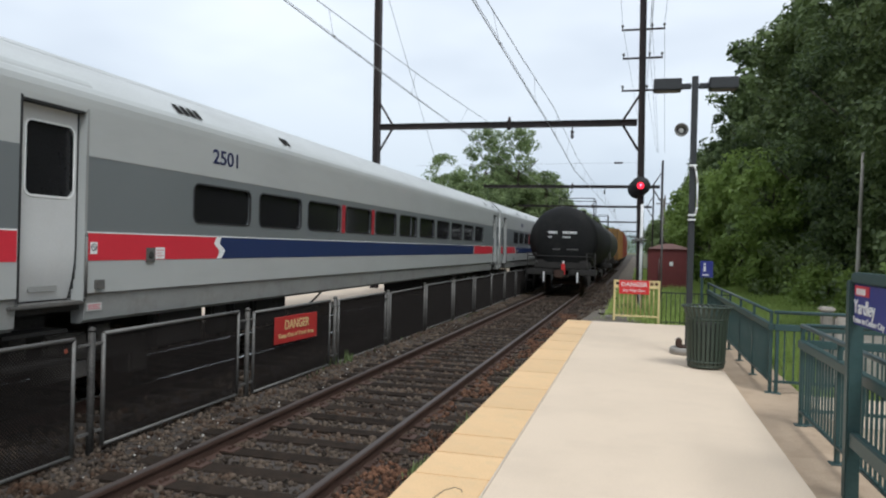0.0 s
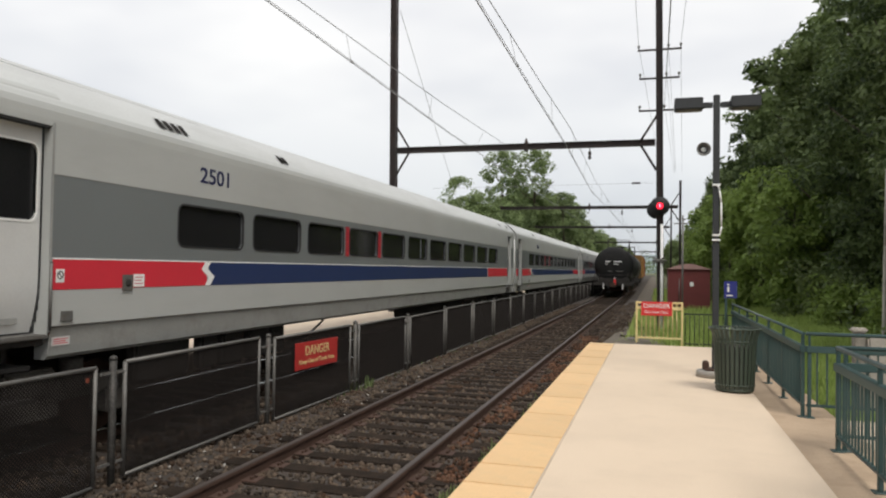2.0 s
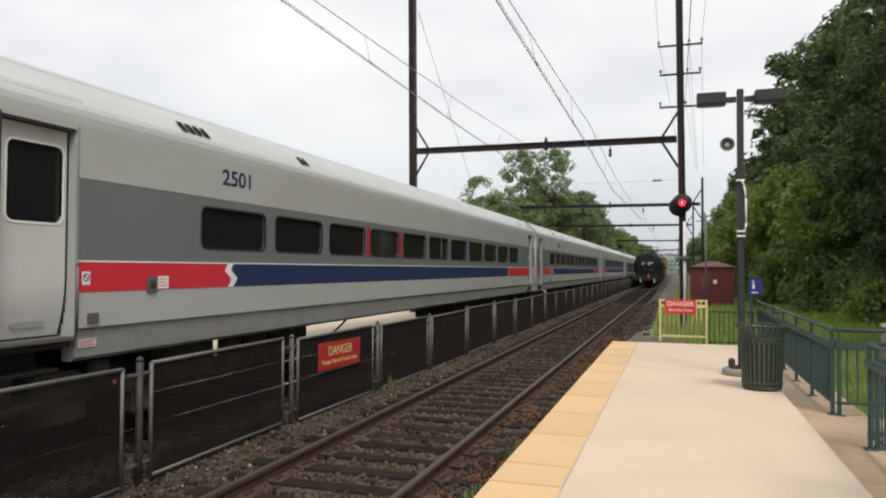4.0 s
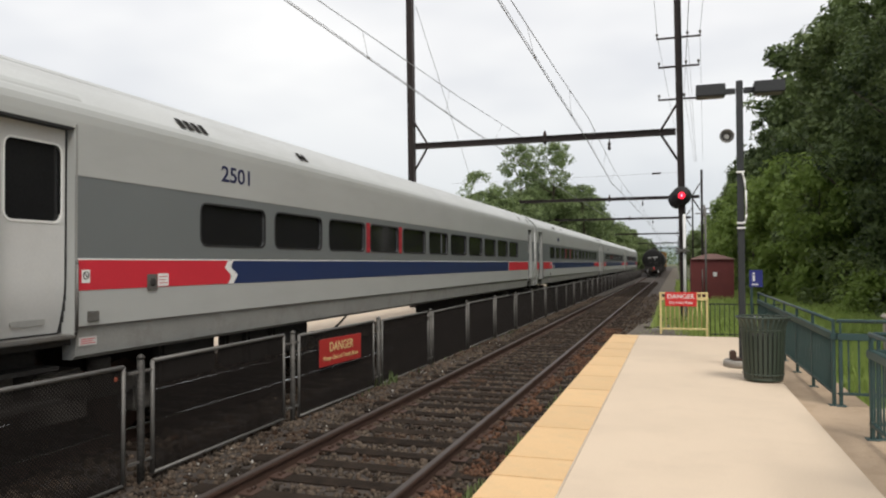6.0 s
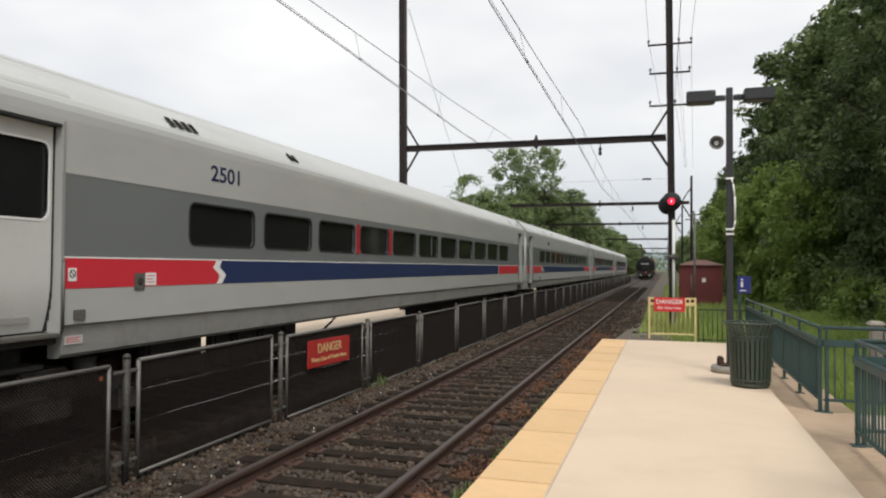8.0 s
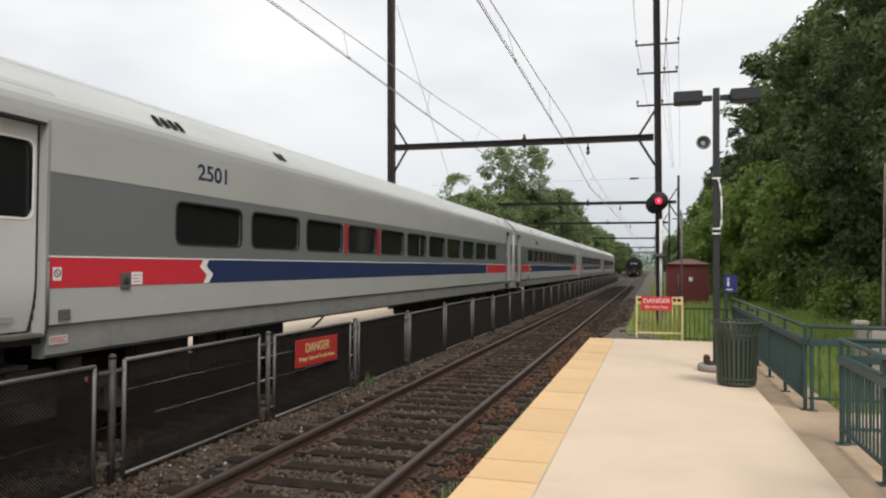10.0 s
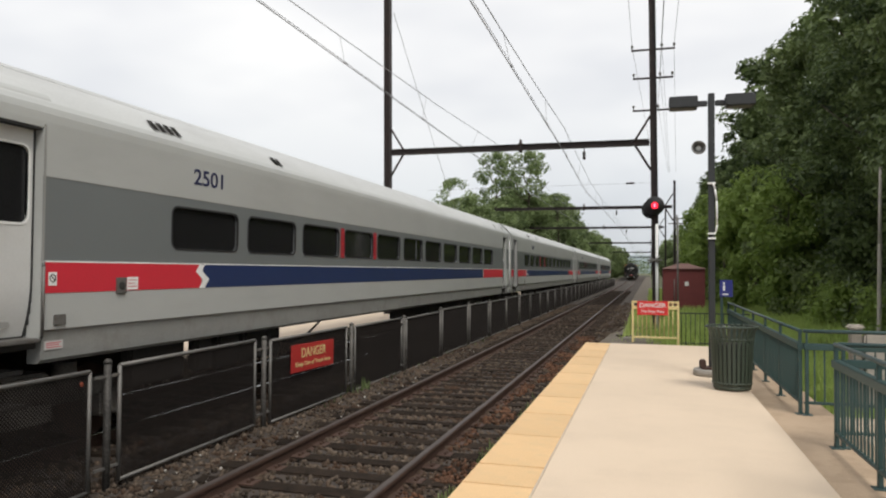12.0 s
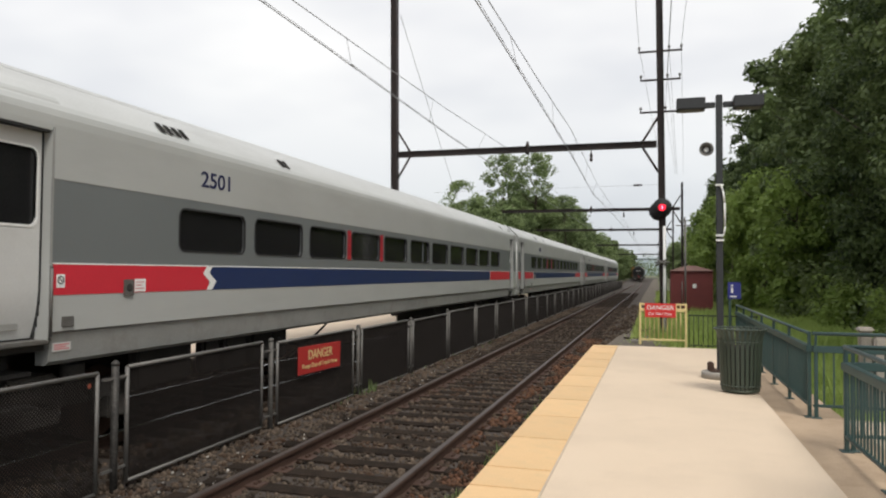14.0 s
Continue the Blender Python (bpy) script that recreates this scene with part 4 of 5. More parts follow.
gantry(-22, -9.69, 0.40, 12.0, 6.35, "dark steel gantry over both tracks", full=False)


def catenary(low, high):
    """Twin contact wire and the carrier wire above it, each through its points of support."""
    t = thing("overhead_line", "thin overhead contact wire hung from a carrier wire by droppers", "wire", group="overhead lines")

    def at(pts, y):
        for p, q in zip(pts, pts[1:]):
            if p[1] <= y <= q[1]:
                return Vector(p).lerp(Vector(q), (y - p[1]) / (q[1] - p[1]))
        return Vector(pts[-1])

    for dx, r in ((0.0, 0.011), (0.03, 0.006)):
        bm = B()
        for p, q in zip(low, low[1:]):
            tube(bm, Vector(p) + Vector((dx, 0, dx * 0.6)), Vector(q) + Vector((dx, 0, dx * 0.6)), r, 6)
        part("contact_wire", bm, M_WIRE, t)
    bm = B()
    for p, q in zip(high, high[1:]):
        tube(bm, p, q, 0.011, 5)
    part("carrier_wire", bm, M_WIRE, t)
    for k in range(22):
        y = -16.3 + 6.45 * k
        bm = B()
        tube(bm, at(low, y), at(high, y), 0.006, 5)
        part("dropper", bm, M_WIRE, t)
        bm = B()
        c = at(low, y)
        box(bm, c.x - 0.012, y - 0.03, c.z - 0.015, c.x + 0.04, y + 0.03, c.z + 0.03)
        part("clip", bm, M_WIRE, t)


catenary([(-2.2, -22, 6.2), (-2.62, 11.8, 6.2), (-2.84, 27.2, 6.2), (-3.2, 42, 6.2), (-3.0, 54.8, 6.25), (-2.7, 79.6, 6.25), (-2.8, 330, 6.2)],
         [(-2.9, -22, 7.2), (-2.88, 2.6, 6.98), (-2.86, 13.8, 6.95), (-2.83, 20, 6.95), (-2.77, 27.2, 7.0), (-3.0, 41, 6.88), (-3.1, 54.8, 7.0), (-2.8, 67, 6.9), (-2.8, 79.6, 7.0), (-2.8, 330, 6.9)])
catenary([(-6.5, -22, 6.55), (-6.55, 12, 6.55), (-6.8, 25, 6.55), (-6.83, 54.8, 6.55), (-6.6, 79.6, 6.55), (-6.7, 330, 6.5)],
         [(-7.0, -22, 7.5), (-6.88, 2.6, 7.22), (-6.82, 13.4, 7.2), (-6.6, 23.5, 7.26), (-6.3, 32, 7.38), (-6.3, 41, 7.25), (-6.5, 54.8, 7.4), (-6.6, 67, 7.2), (-6.6, 79.6, 7.4), (-6.7, 330, 7.2)])
line = thing("feeder_wires", "thin feeder wires carried on the cross arms", "wire")
for x, z in ((-0.35, 9.87), (0.68, 9.84), (1.1, 9.87), (0.62, 8.84), (0.55, 7.68)):
    bm = B()
    tube(bm, (x, 27.2, z), (x + 1.0, 54.8, 8.9), 0.007, 5)
    tube(bm, (x, -22, z), (x, 27.2, z), 0.007, 5)
    part("feeder_wire", bm, M_WIRE, line)
stay = thing("guy_wire", "thin slanting wire beyond the train", "wire")
bm = B()
tube(bm, (-9.58, 27.4, 12.0), (-14.5, 60.0, 3.0), 0.012, 6)
part("strand", bm, M_WIRE, stay)

span = thing("span_wire", "thin cross-span wire with a strain insulator", "wire")
bm = B()
tube(bm, (-12.0, 40, 6.3), (0.6, 40, 6.42), 0.006, 5)
strand = part("strand", bm, M_WIRE, span)
bm = B()
lathe(bm, (-0.95, 40, 6.41), (1, 0, 0.01), [(0, 0.02), (0.05, 0.06), (0.15, 0.04), (0.25, 0.06), (0.35, 0.04), (0.42, 0.06), (0.47, 0.02)], 8)
part("insulator", bm, M_POLE, span)

# ---- signal on the near column ----
sig = thing("railway_signal", "round black signal head showing a single red light", "signal", pose(0.425, 26.9, 4.05))
bm = B()
lathe(bm, (0, 0.12, 0), (0, -1, 0), [(0, 0.1), (0.02, 0.335), (0.05, 0.335), (0.06, 0.12), (0.10, 0.10)], 28)
part("disc", bm, M_RUBBER, sig, "round black backing disc")
bm = B()
lathe(bm, (-0.12, 0.45, -0.10), (0, -1, 0), [(0, 0.05), (0.02, 0.33), (0.05, 0.33), (0.06, 0.05)], 28)
part("disc", bm, M_RUBBER, sig)
bm = B()
lathe(bm, (0, 0.0, 0), (0, -1, 0), [(0, 0.09), (0.03, 0.115), (0.05, 0.09), (0.06, 0.03)], 20)
part("lens", bm, M_LENS, sig, "glowing red lens")
bm = B()
rbox(bm, -0.016, -0.074, -0.045, 0.016, -0.060, 0.05, 0.005)
part("bulb", bm, M_LENSHOT, sig)
bm = B()
for k in range(9):
    a0, a1 = radians(10 + 160 * k / 9), radians(10 + 160 * (k + 1) / 9)
    v = [bm.verts.new((0.155 * math.cos(a), y, 0.155 * math.sin(a))) for a, y in ((a0, 0.0), (a1, 0.0), (a1, -0.22), (a0, -0.22))]
    bm.faces.new(v)
part("hood", bm, M_RUBBER, sig)
bm = B()
tube(bm, (0.05, 0.2, -0.3), (0.05, 0.2, 0.2), 0.05)
part("bracket", bm, M_POLE, sig)
pipe = thing("white_conduit", "white painted conduit and ladder rail on the signal column", "pipe", pose(0.50, 26.95, 0))
bm = B()
tube(bm, (0, 0, -0.45), (0, 0, 3.4), 0.05)
part("tube", bm, M_WHITE, pipe)
bm = B()
tube(bm, (-0.32, -0.05, 2.12), (0.18, -0.05, 2.12), 0.035)
tube(bm, (-0.3, -0.08, 2.0), (0.1, -0.08, 2.25), 0.03)
tube(bm, (-0.3, -0.08, 2.25), (0.1, -0.08, 2.0), 0.03)
part("clamp", bm, M_GALV, pipe)
mast = thing("thin_mast", "thin grey steel mast beside the shed", "mast", pose(1.27, 29.0, 0))
bm = B()
tube(bm, (0, 0, -0.5), (0, 0, 3.75), 0.035)
part("pole", bm, M_GALV, mast)
bm = B()
box(bm, -0.18, -0.02, 3.7, 0.12, 0.02, 3.74)
part("cross_bar", bm, M_GALV, mast)
wp = thing("utility_pole", "far thin wooden pole with cross arm", "pole", pose(3.2, 84.0, 0))
bm = B()
tube(bm, (0, 0, -0.5), (0, 0, 8.0), 0.12, 10, 0.08)
part("shaft", bm, M_BARK, wp)
bm = B()
box(bm, -0.9, -0.05, 7.0, 0.9, 0.05, 7.1)
part("cross_arm", bm, M_BARK, wp)

# ---- shed ----
shed = thing("equipment_shed", "windowless maroon equipment shed with a low hipped roof", "shed", pose(0.94, 40, -0.45))
shed.scale = (0.905, 1, 0.98)
bm = B()
rbox(bm, 0, 0, 0.32, 2.3, 2.6, 2.38, 0.015)
part("body", bm, M_SHED, shed)
bm = B()
for x in np.arange(0.2, 2.3, 0.27):
    box(bm, x - 0.012, -0.012, 0.34, x + 0.012, 0.0, 2.36)
part("panel_rib", bm, M_SHED, shed)
bm = B()
v = [bm.verts.new(c) for c in ((-0.1, -0.1, 2.38), (2.4, -0.1, 2.38), (2.4, 2.7, 2.38), (-0.1, 2.7, 2.38), (0.9, 1.0, 2.68), (1.4, 1.0, 2.68), (1.4, 1.6, 2.68), (0.9, 1.6, 2.68))]
for i in ((3, 2, 1, 0), (0, 1, 5, 4), (1, 2, 6, 5), (2, 3, 7, 6), (3, 0, 4, 7), (4, 5, 6, 7)):
    bm.faces.new([v[k] for k in i])
part("roof", bm, M_SHEDROOF, shed)
bm = B()
box(bm, -0.03, -0.03, 0.0, 2.33, 2.63, 0.32)
part("base", bm, M_UNDER, shed)
bm = B()
box(bm, 1.2, -0.03, 1.48, 1.4, -0.014, 1.7)
part("notice", bm, M_WHITE, shed, "white notice plate")
bm = B()
tube(bm, (0.62, -0.04, 0.4), (0.62, -0.04, 1.85), 0.025)
part("conduit", bm, M_GALV, shed)

# ---- platform end gate ----
gate = thing("platform_gate", "cream-yellow painted steel barrier across the platform end", "gate", pose(-0.19, 19.3, 0.0))
for x in (0.0, 1.09):
    bm = B()
    rbox(bm, x, -0.02, -0.2, x + 0.05, 0.03, 0.985, 0.006)
    part("post", bm, M_GATE, gate)
for z in (0.05, 0.935):
    bm = B()
    rbox(bm, 0.05, -0.015, z, 1.09, 0.025, z + 0.045, 0.005)
    part("rail", bm, M_GATE, gate)
bm = B()
rbox(bm, 0.02, -0.035, 0.78, 1.12, -0.021, 0.86, 0.003)
part("sign_strap", bm, M_GATE, gate)
bm = B()
tube(bm, (0, 0, 0.095), (0, 0, 0.935), 0.014, 6)
bal = part("baluster", bm, M_GATE, gate)
bal.location = (0.15, 0.005, 0)
for k in range(1, 9):
    again(bal, gate, Matrix.Translation((0.15 + 0.105 * k, 0.005, 0)))
gs = thing("danger_sign", "bright red warning sign with white lettering on the gate", "sign", pose(0.315, 19.22, 0.81))
bm = B()
rbox(bm, -0.37, -0.004, -0.175, 0.37, 0.004, 0.175, 0.003)
part("board", bm, M_SIGNRED2, gs)
write("lettering", "DANGER", 0.15, M_WHITE, gs, Matrix.Translation((0, -0.006, 0.065)) @ FACE_SOUTH, 0.64)
write("lettering", "Do Not Pass", 0.09, M_WHITE, gs, Matrix.Translation((0, -0.006, -0.085)) @ FACE_SOUTH, 0.55)

fence = thing("iron_fence", "low black iron picket fence at the platform end", "fence", pose(0.98, 19.35, -0.12))
for z in (0.06, 0.80):
    bm = B()
    rbox(bm, 0, -0.015, z, 1.6, 0.015, z + 0.03, 0.004)
    part("rail", bm, M_IRON, fence)
bm = B()
tube(bm, (0, 0, -0.1), (0, 0, 0.80), 0.01, 6)
pk = part("picket", bm, M_IRON, fence)
pk.location.x = 0.02
for k in range(1, 15):
    again(pk, fence, Matrix.Translation((0.02 + 0.11 * k, 0, 0)))

# ---- lamp post, speaker ----
lp = thing("platform_lamp", "dark steel twin-head platform lamp post", "street lamp", pose(1.24, 13.25, 0))
bm = B()
rbox(bm, -0.052, -0.052, 0.06, 0.052, 0.052, 4.72, 0.01)
part("post", bm, M_LAMPPOST, lp)
bm = B()
lathe(bm, (0, 0, 0), (0, 0, 1), [(0, 0.30), (0.09, 0.30), (0.11, 0.28)], 20)
part("base", bm, M_SIDE, lp, "round concrete foot")
bm = B()
rbox(bm, -0.17, -0.17, 0.11, 0.17, 0.17, 0.14, 0.01)
rbox(bm, -0.2, -0.1, 0.11, -0.1, 0.1, 0.26, 0.02)
part("base_plate", bm, M_RUST, lp)
for s in (-1, 1):
    bm = B()
    rbox(bm, min(s * 0.06, s * 0.30), -0.04, 4.51, max(s * 0.06, s * 0.30), 0.04, 4.60, 0.01)
    part("arm", bm, M_LAMPPOST, lp)
    bm = B()
    rbox(bm, min(s * 0.22, s * 0.68), -0.16, 4.48, max(s * 0.22, s * 0.68), 0.15, 4.67, 0.012)
    hd = part("lamp_head", bm, M_LAMPPOST, lp, "flat rectangular lamp head")
    bm = B()
    box(bm, min(s * 0.27, s * 0.63), -0.12, 4.471, max(s * 0.27, s * 0.63), 0.12, 4.478)
    part("lens", bm, M_GALV, hd)
bm = B()
pts = [(0.02, 3.2), (0.05, 3.1), (0.075, 2.9), (0.08, 2.5), (0.06, 2.38), (0.02, 2.34)]
for (x0, z0), (x1, z1) in zip(pts, pts[1:]):
    tube(bm, (x0, -0.08, z0), (x1, -0.08, z1), 0.015, 8)
for z in (3.2, 2.36, 2.28):
    rbox(bm, -0.065, -0.085, z - 0.015, 0.065, -0.053, z + 0.015, 0.004)
part("conduit", bm, M_WHITE, lp, "white strapped conduit")
horn = thing("loudspeaker", "grey horn loudspeaker clamped to the lamp post", "loudspeaker", pose(1.03, 13.2, 3.79))
bm = B()
lathe(bm, (0, 0.22, 0), (0, -1, 0), [(0, 0.05), (0.12, 0.055), (0.16, 0.06), (0.30, 0.10), (0.34, 0.115), (0.345, 0.10), (0.22, 0.055), (0.2, 0.01)], 24)
part("horn", bm, M_GALV, horn)
bm = B()
lathe(bm, (0, 0.02, 0), (0, -1, 0), [(0, 0.03), (0.05, 0.045), (0.07, 0.03)], 14)
part("centre_plug", bm, M_WHITE, horn)
bm = B()
tube(bm, (0.02, 0.15, 0.06), (0.12, 0.12, 0.06), 0.02, 8)
part("bracket", bm, M_LAMPPOST, horn)

# ---- litter bin ----
can = thing("litter_bin", "dark green slatted steel litter bin", "trash can", pose(1.40, 11.80, 0))
can.scale = (1.07, 1.07, 1.09)
prof = [(0.03, 0.245), (0.12, 0.255), (0.62, 0.275), (0.72, 0.285), (0.79, 0.305), (0.85, 0.34)]
bm = B()
for (z0, r0), (z1, r1) in zip(prof, prof[1:]):
    w = 0.021
    c = [(r0, -w, z0), (r0, w, z0), (r1, w, z1), (r1, -w, z1)]
    v = [bm.verts.new(q) for q in c]
    g = [bm.verts.new((x - 0.008, y, z)) for x, y, z in c]
    bm.faces.new(v)
    bm.faces.new(g[::-1])
    for k in (1, 3):
        bm.faces.new((v[k], g[k], g[(k + 1) % 4], v[(k + 1) % 4]))
slat = part("slat", bm, M_CANGREEN, can)
for k in range(1, 28):
    again(slat, can, pose(0, 0, 0, rz=360 * k / 28))
for z, r in ((0.10, 0.252), (0.68, 0.276), (0.845, 0.335)):
    bm = B()
    for k in range(28):
        a, b = 2 * math.pi * k / 28, 2 * math.pi * (k + 1) / 28
        tube(bm, (r * math.cos(a), r * math.sin(a), z), (r * math.cos(b), r * math.sin(b), z), 0.014, 6)
    part("hoop", bm, M_CANGREEN, can)
bm = B()
lathe(bm, (0, 0, 0.02), (0, 0, 1), [(0, 0.24), (0.03, 0.25), (0.035, 0.05)], 24)
part("base", bm, M_CANGREEN, can)
bm = B()
lathe(bm, (0, 0, 0.06), (0, 0, 1), [(0, 0.20), (0.55, 0.23), (0.555, 0.215), (0.03, 0.19)], 24)
part("liner", bm, M_UNDER, can, "black liner")

# ---- green railings ----


def railing(label, p, q, posts, hand=True):
    """A picket railing from p to q on the walkway, with a raised handrail."""
    p, q = Vector((*p, 0)), Vector((*q, 0))
    d = q - p
    n = d.length
    t = thing("metal_railing", label, "railing", Matrix.Translation((p.x, p.y, -0.1)) @ pose(0, 0, 0, rz=math.degrees(math.atan2(d.y, d.x))), group="green railings")
    for nm, z, h, w in (("top_rail", 0.83, 0.085, 0.04), ("bottom_rail", 0.14, 0.035, 0.022)):
        bm = B()
        rbox(bm, 0, -w, z, n, w, z + h, 0.008)
        part(nm, bm, M_GREEN, t)
    bm = B()
    tube(bm, (0, 0, 1.07), (n, 0, 1.07), 0.024, 8)
    part("handrail", bm, M_GREEN, t)
    bm = B()
    rbox(bm, -0.022, -0.022, 0.0, 0.022, 0.022, 0.83, 0.005)
    rbox(bm, -0.012, -0.02, 0.905, 0.012, 0.02, 1.055, 0.004)
    rbox(bm, -0.06, -0.06, 0.0, 0.06, 0.06, 0.012, 0.003)
    post = part("post", bm, M_GREEN, t)
    xs = [0.04 + (n - 0.08) * k / (posts - 1) for k in range(posts)]
    post.location.x = xs[0]
    for x in xs[1:]:
        again(post, t, Matrix.Translation((x, 0, 0)))
    bm = B()
    box(bm, -0.009, -0.009, 0.175, 0.009, 0.009, 0.83)
    b0 = part("picket", bm, M_GREEN, t)
    m = int((n - 0.2) / 0.115)
    b0.location.x = 0.13
    for k in range(1, m):
        again(b0, t, Matrix.Translation((0.13 + 0.115 * k, 0, 0)))
    return t


railing("dark green picket railing beside the platform", (2.1, 10.6), (2.1, 19.4), 7)
railing("dark green picket railing beside the side path", (2.13, 10.6), (4.8, 10.6), 3)
railing("dark green picket railing near the station sign", (2.1, 8.8), (2.1, -3.0), 9)
railing("dark green picket railing beside the side path", (2.13, 8.8), (4.8, 8.8), 3)

ns = thing("station_sign", "blue station name board on green posts", "sign", pose(1.955, 6.33, 0.0))
for y in (0.0, -1.9):
    bm = B()
    rbox(bm, -0.05, y - 0.05, -0.1, 0.05, y + 0.05, 1.55, 0.01)
    part("post", bm, M_GREEN, ns)
bm = B()
rbox(bm, -0.045, -1.849, 1.53, 0.045, -0.051, 1.61, 0.01)
part("top_bar", bm, M_GREEN, ns)
bm = B()
rbox(bm, -0.03, -1.849, 0.30, 0.03, -0.051, 0.42, 0.01)
part("lower_bar", bm, M_GREEN, ns)
bm = B()
rbox(bm, -0.02, -1.849, 1.225, 0.02, -0.051, 1.528, 0.006)
bd = part("board", bm, M_NAVY, ns, "navy blue name board")
bm = B()
box(bm, -0.024, -0.42, 1.44, -0.0205, -0.08, 1.515)
lg = part("logo_block", bm, M_LOGO, bd, "red block")
bm = B()
for k in range(4):
    box(bm, -0.027, -0.17 - 0.055 * k, 1.45, -0.0245, -0.13 - 0.055 * k, 1.495)
part("mark", bm, M_WHITE, lg)
write("lettering", "Yardley", 0.145, M_WHITE, bd, Matrix.Translation((-0.023, -0.31, 1.355)) @ FACE_WEST, 0.5)
write("lettering", "Trains to Center City", 0.06, M_WHITE, bd, Matrix.Translation((-0.023, -0.40, 1.262)) @ FACE_WEST, 0.72)

bs = thing("information_sign", "small blue information sign on a green post", "sign", pose(2.03, 19.2, -0.1))
bm = B()
rbox(bm, -0.13, -0.03, 0, -0.07, 0.03, 1.6, 0.008)
part("post", bm, M_GREEN, bs)
bm = B()
rbox(bm, -0.15, -0.045, 1.22, 0.15, -0.032, 1.63, 0.006)
pn = part("panel", bm, M_NAVY, bs)
bm = B()
box(bm, -0.075, -0.05, 1.37, -0.025, -0.0455, 1.50)
box(bm, -0.075, -0.05, 1.53, -0.025, -0.0455, 1.57)
box(bm, -0.10, -0.05, 1.27, 0.05, -0.0455, 1.30)
part("pictogram", bm, M_WHITE, pn)

stone = thing("stone_pillar", "short pale stone pillar with a cap", "pillar", pose(3.215, 12.6, -0.40))
bm = B()
rbox(bm, -0.08, -0.08, 0, 0.08, 0.08, 1.27, 0.02)
part("shaft", bm, M_PILLAR, stone)
bm = B()
rbox(bm, -0.11, -0.11, 1.27, 0.11, 0.11, 1.34, 0.025)
part("cap", bm, M_LIME, stone, "pale worn cap stone")
wallet = thing("stone_wall", "low pale stone wall behind the railing", "wall", pose(3.37, 12.6, -0.26))
bm = B()
rbox(bm, -0.05, -0.1, 0, 3.5, 0.1, 1.06, 0.03)
part("body", bm, M_LIME, wallet)

crack = thing("surface_crack", "thin dark hooked crack in the yellow strip", "crack")
bm = B()
arc = [(-0.93, 4.78), (-0.94, 5.02), (-0.91, 5.2), (-0.85, 5.28), (-0.80, 5.25), (-0.78, 5.2)]
for (x0, y0), (x1, y1) in zip(arc, arc[1:]):
    tube(bm, (x0, y0, 0.001), (x1, y1, 0.001), 0.006, 5)
part("line", bm, M_BARK, crack)
tag = thing("fence_tag", "small faded red tag wired to the fence rail", "tag", pose(FX + 0.03, 5.66, 0.69))
bm = B()
lathe(bm, (0, 0, 0), (1, 0, 0), [(0, 0.015), (0.004, 0.024), (0.008, 0.02)], 12)
part("disc", bm, M_BROWN, tag)
clod = thing("broken_board", "dark broken board lying on the gravel", "board", pose(-0.42, 22.2, -0.17, 0, 4, 25))
bm = B()
rbox(bm, -0.28, -0.06, -0.015, 0.28, 0.06, 0.03, 0.01)
part("plank", bm, M_TIE, clod)
slabbit = thing("concrete_chunk", "small pale concrete chunk on the gravel", "stone", pose(-0.33, 20.4, -0.085))
bm = B()
rbox(bm, -0.12, -0.08, -0.02, 0.12, 0.08, 0.06, 0.03)
part("chunk", bm, M_SIDE, slabbit)

# ---- far platform ----
fp = thing("far_platform", "pale concrete platform beyond the standing train", "platform", kind="structure")
bm = B()
box(bm, -12.0, -10, -0.6, -8.35, 60, 0.0)
part("slab", bm, M_CONC, fp)

# ---- trees ----


def leaves(centres, radii, per, size, rng, flat=0.75):
    """Small folded leaf cards scattered in clumps: vertices and faces."""
    c = np.repeat(np.array(centres), per, 0)
    r = np.repeat(np.array(radii), per)
    d = rng.normal(size=(len(c), 3))
    d /= np.linalg.norm(d, axis=1)[:, None]
    rad = r * rng.uniform(0.25, 1.0, len(c)) ** 0.5
    pos = c + d * rad[:, None] * np.array([1, 1, flat])
    nrm = d + rng.normal(size=d.shape) * 0.55 + np.array([0, 0, 0.45])
    nrm /= np.linalg.norm(nrm, axis=1)[:, None]
    a = np.cross(nrm, rng.normal(size=d.shape))
    a /= np.linalg.norm(a, axis=1)[:, None]
    b = np.cross(nrm, a)
    s = size * rng.uniform(0.6, 1.3, len(c))[:, None]
    fold = nrm * s * 0.22
    v = np.stack([pos - a * s, pos - b * s * 0.55 + fold, pos + a * s, pos + b * s * 0.55 + fold], 1).reshape(-1, 3)
    i = np.arange(len(c)) * 4
    f = np.concatenate([np.stack([i, i + 1, i + 2], 1), np.stack([i, i + 2, i + 3], 1)])
    return v, f


def fast_mesh(name, v, f, m):
    me = bpy.data.meshes.new(name)
    me.vertices.add(len(v))
    me.vertices.foreach_set("co", np.asarray(v, dtype=np.float32).ravel())
    k = f.shape[1]
    me.loops.add(len(f) * k)
    me.loops.foreach_set("vertex_index", f.astype(np.int32).ravel())
    me.polygons.add(len(f))
    me.polygons.foreach_set("loop_start", np.arange(0, len(f) * k, k, dtype=np.int32))
    me.update(calc_edges=True)
    me.validate()
    me.materials.append(m)
    return me


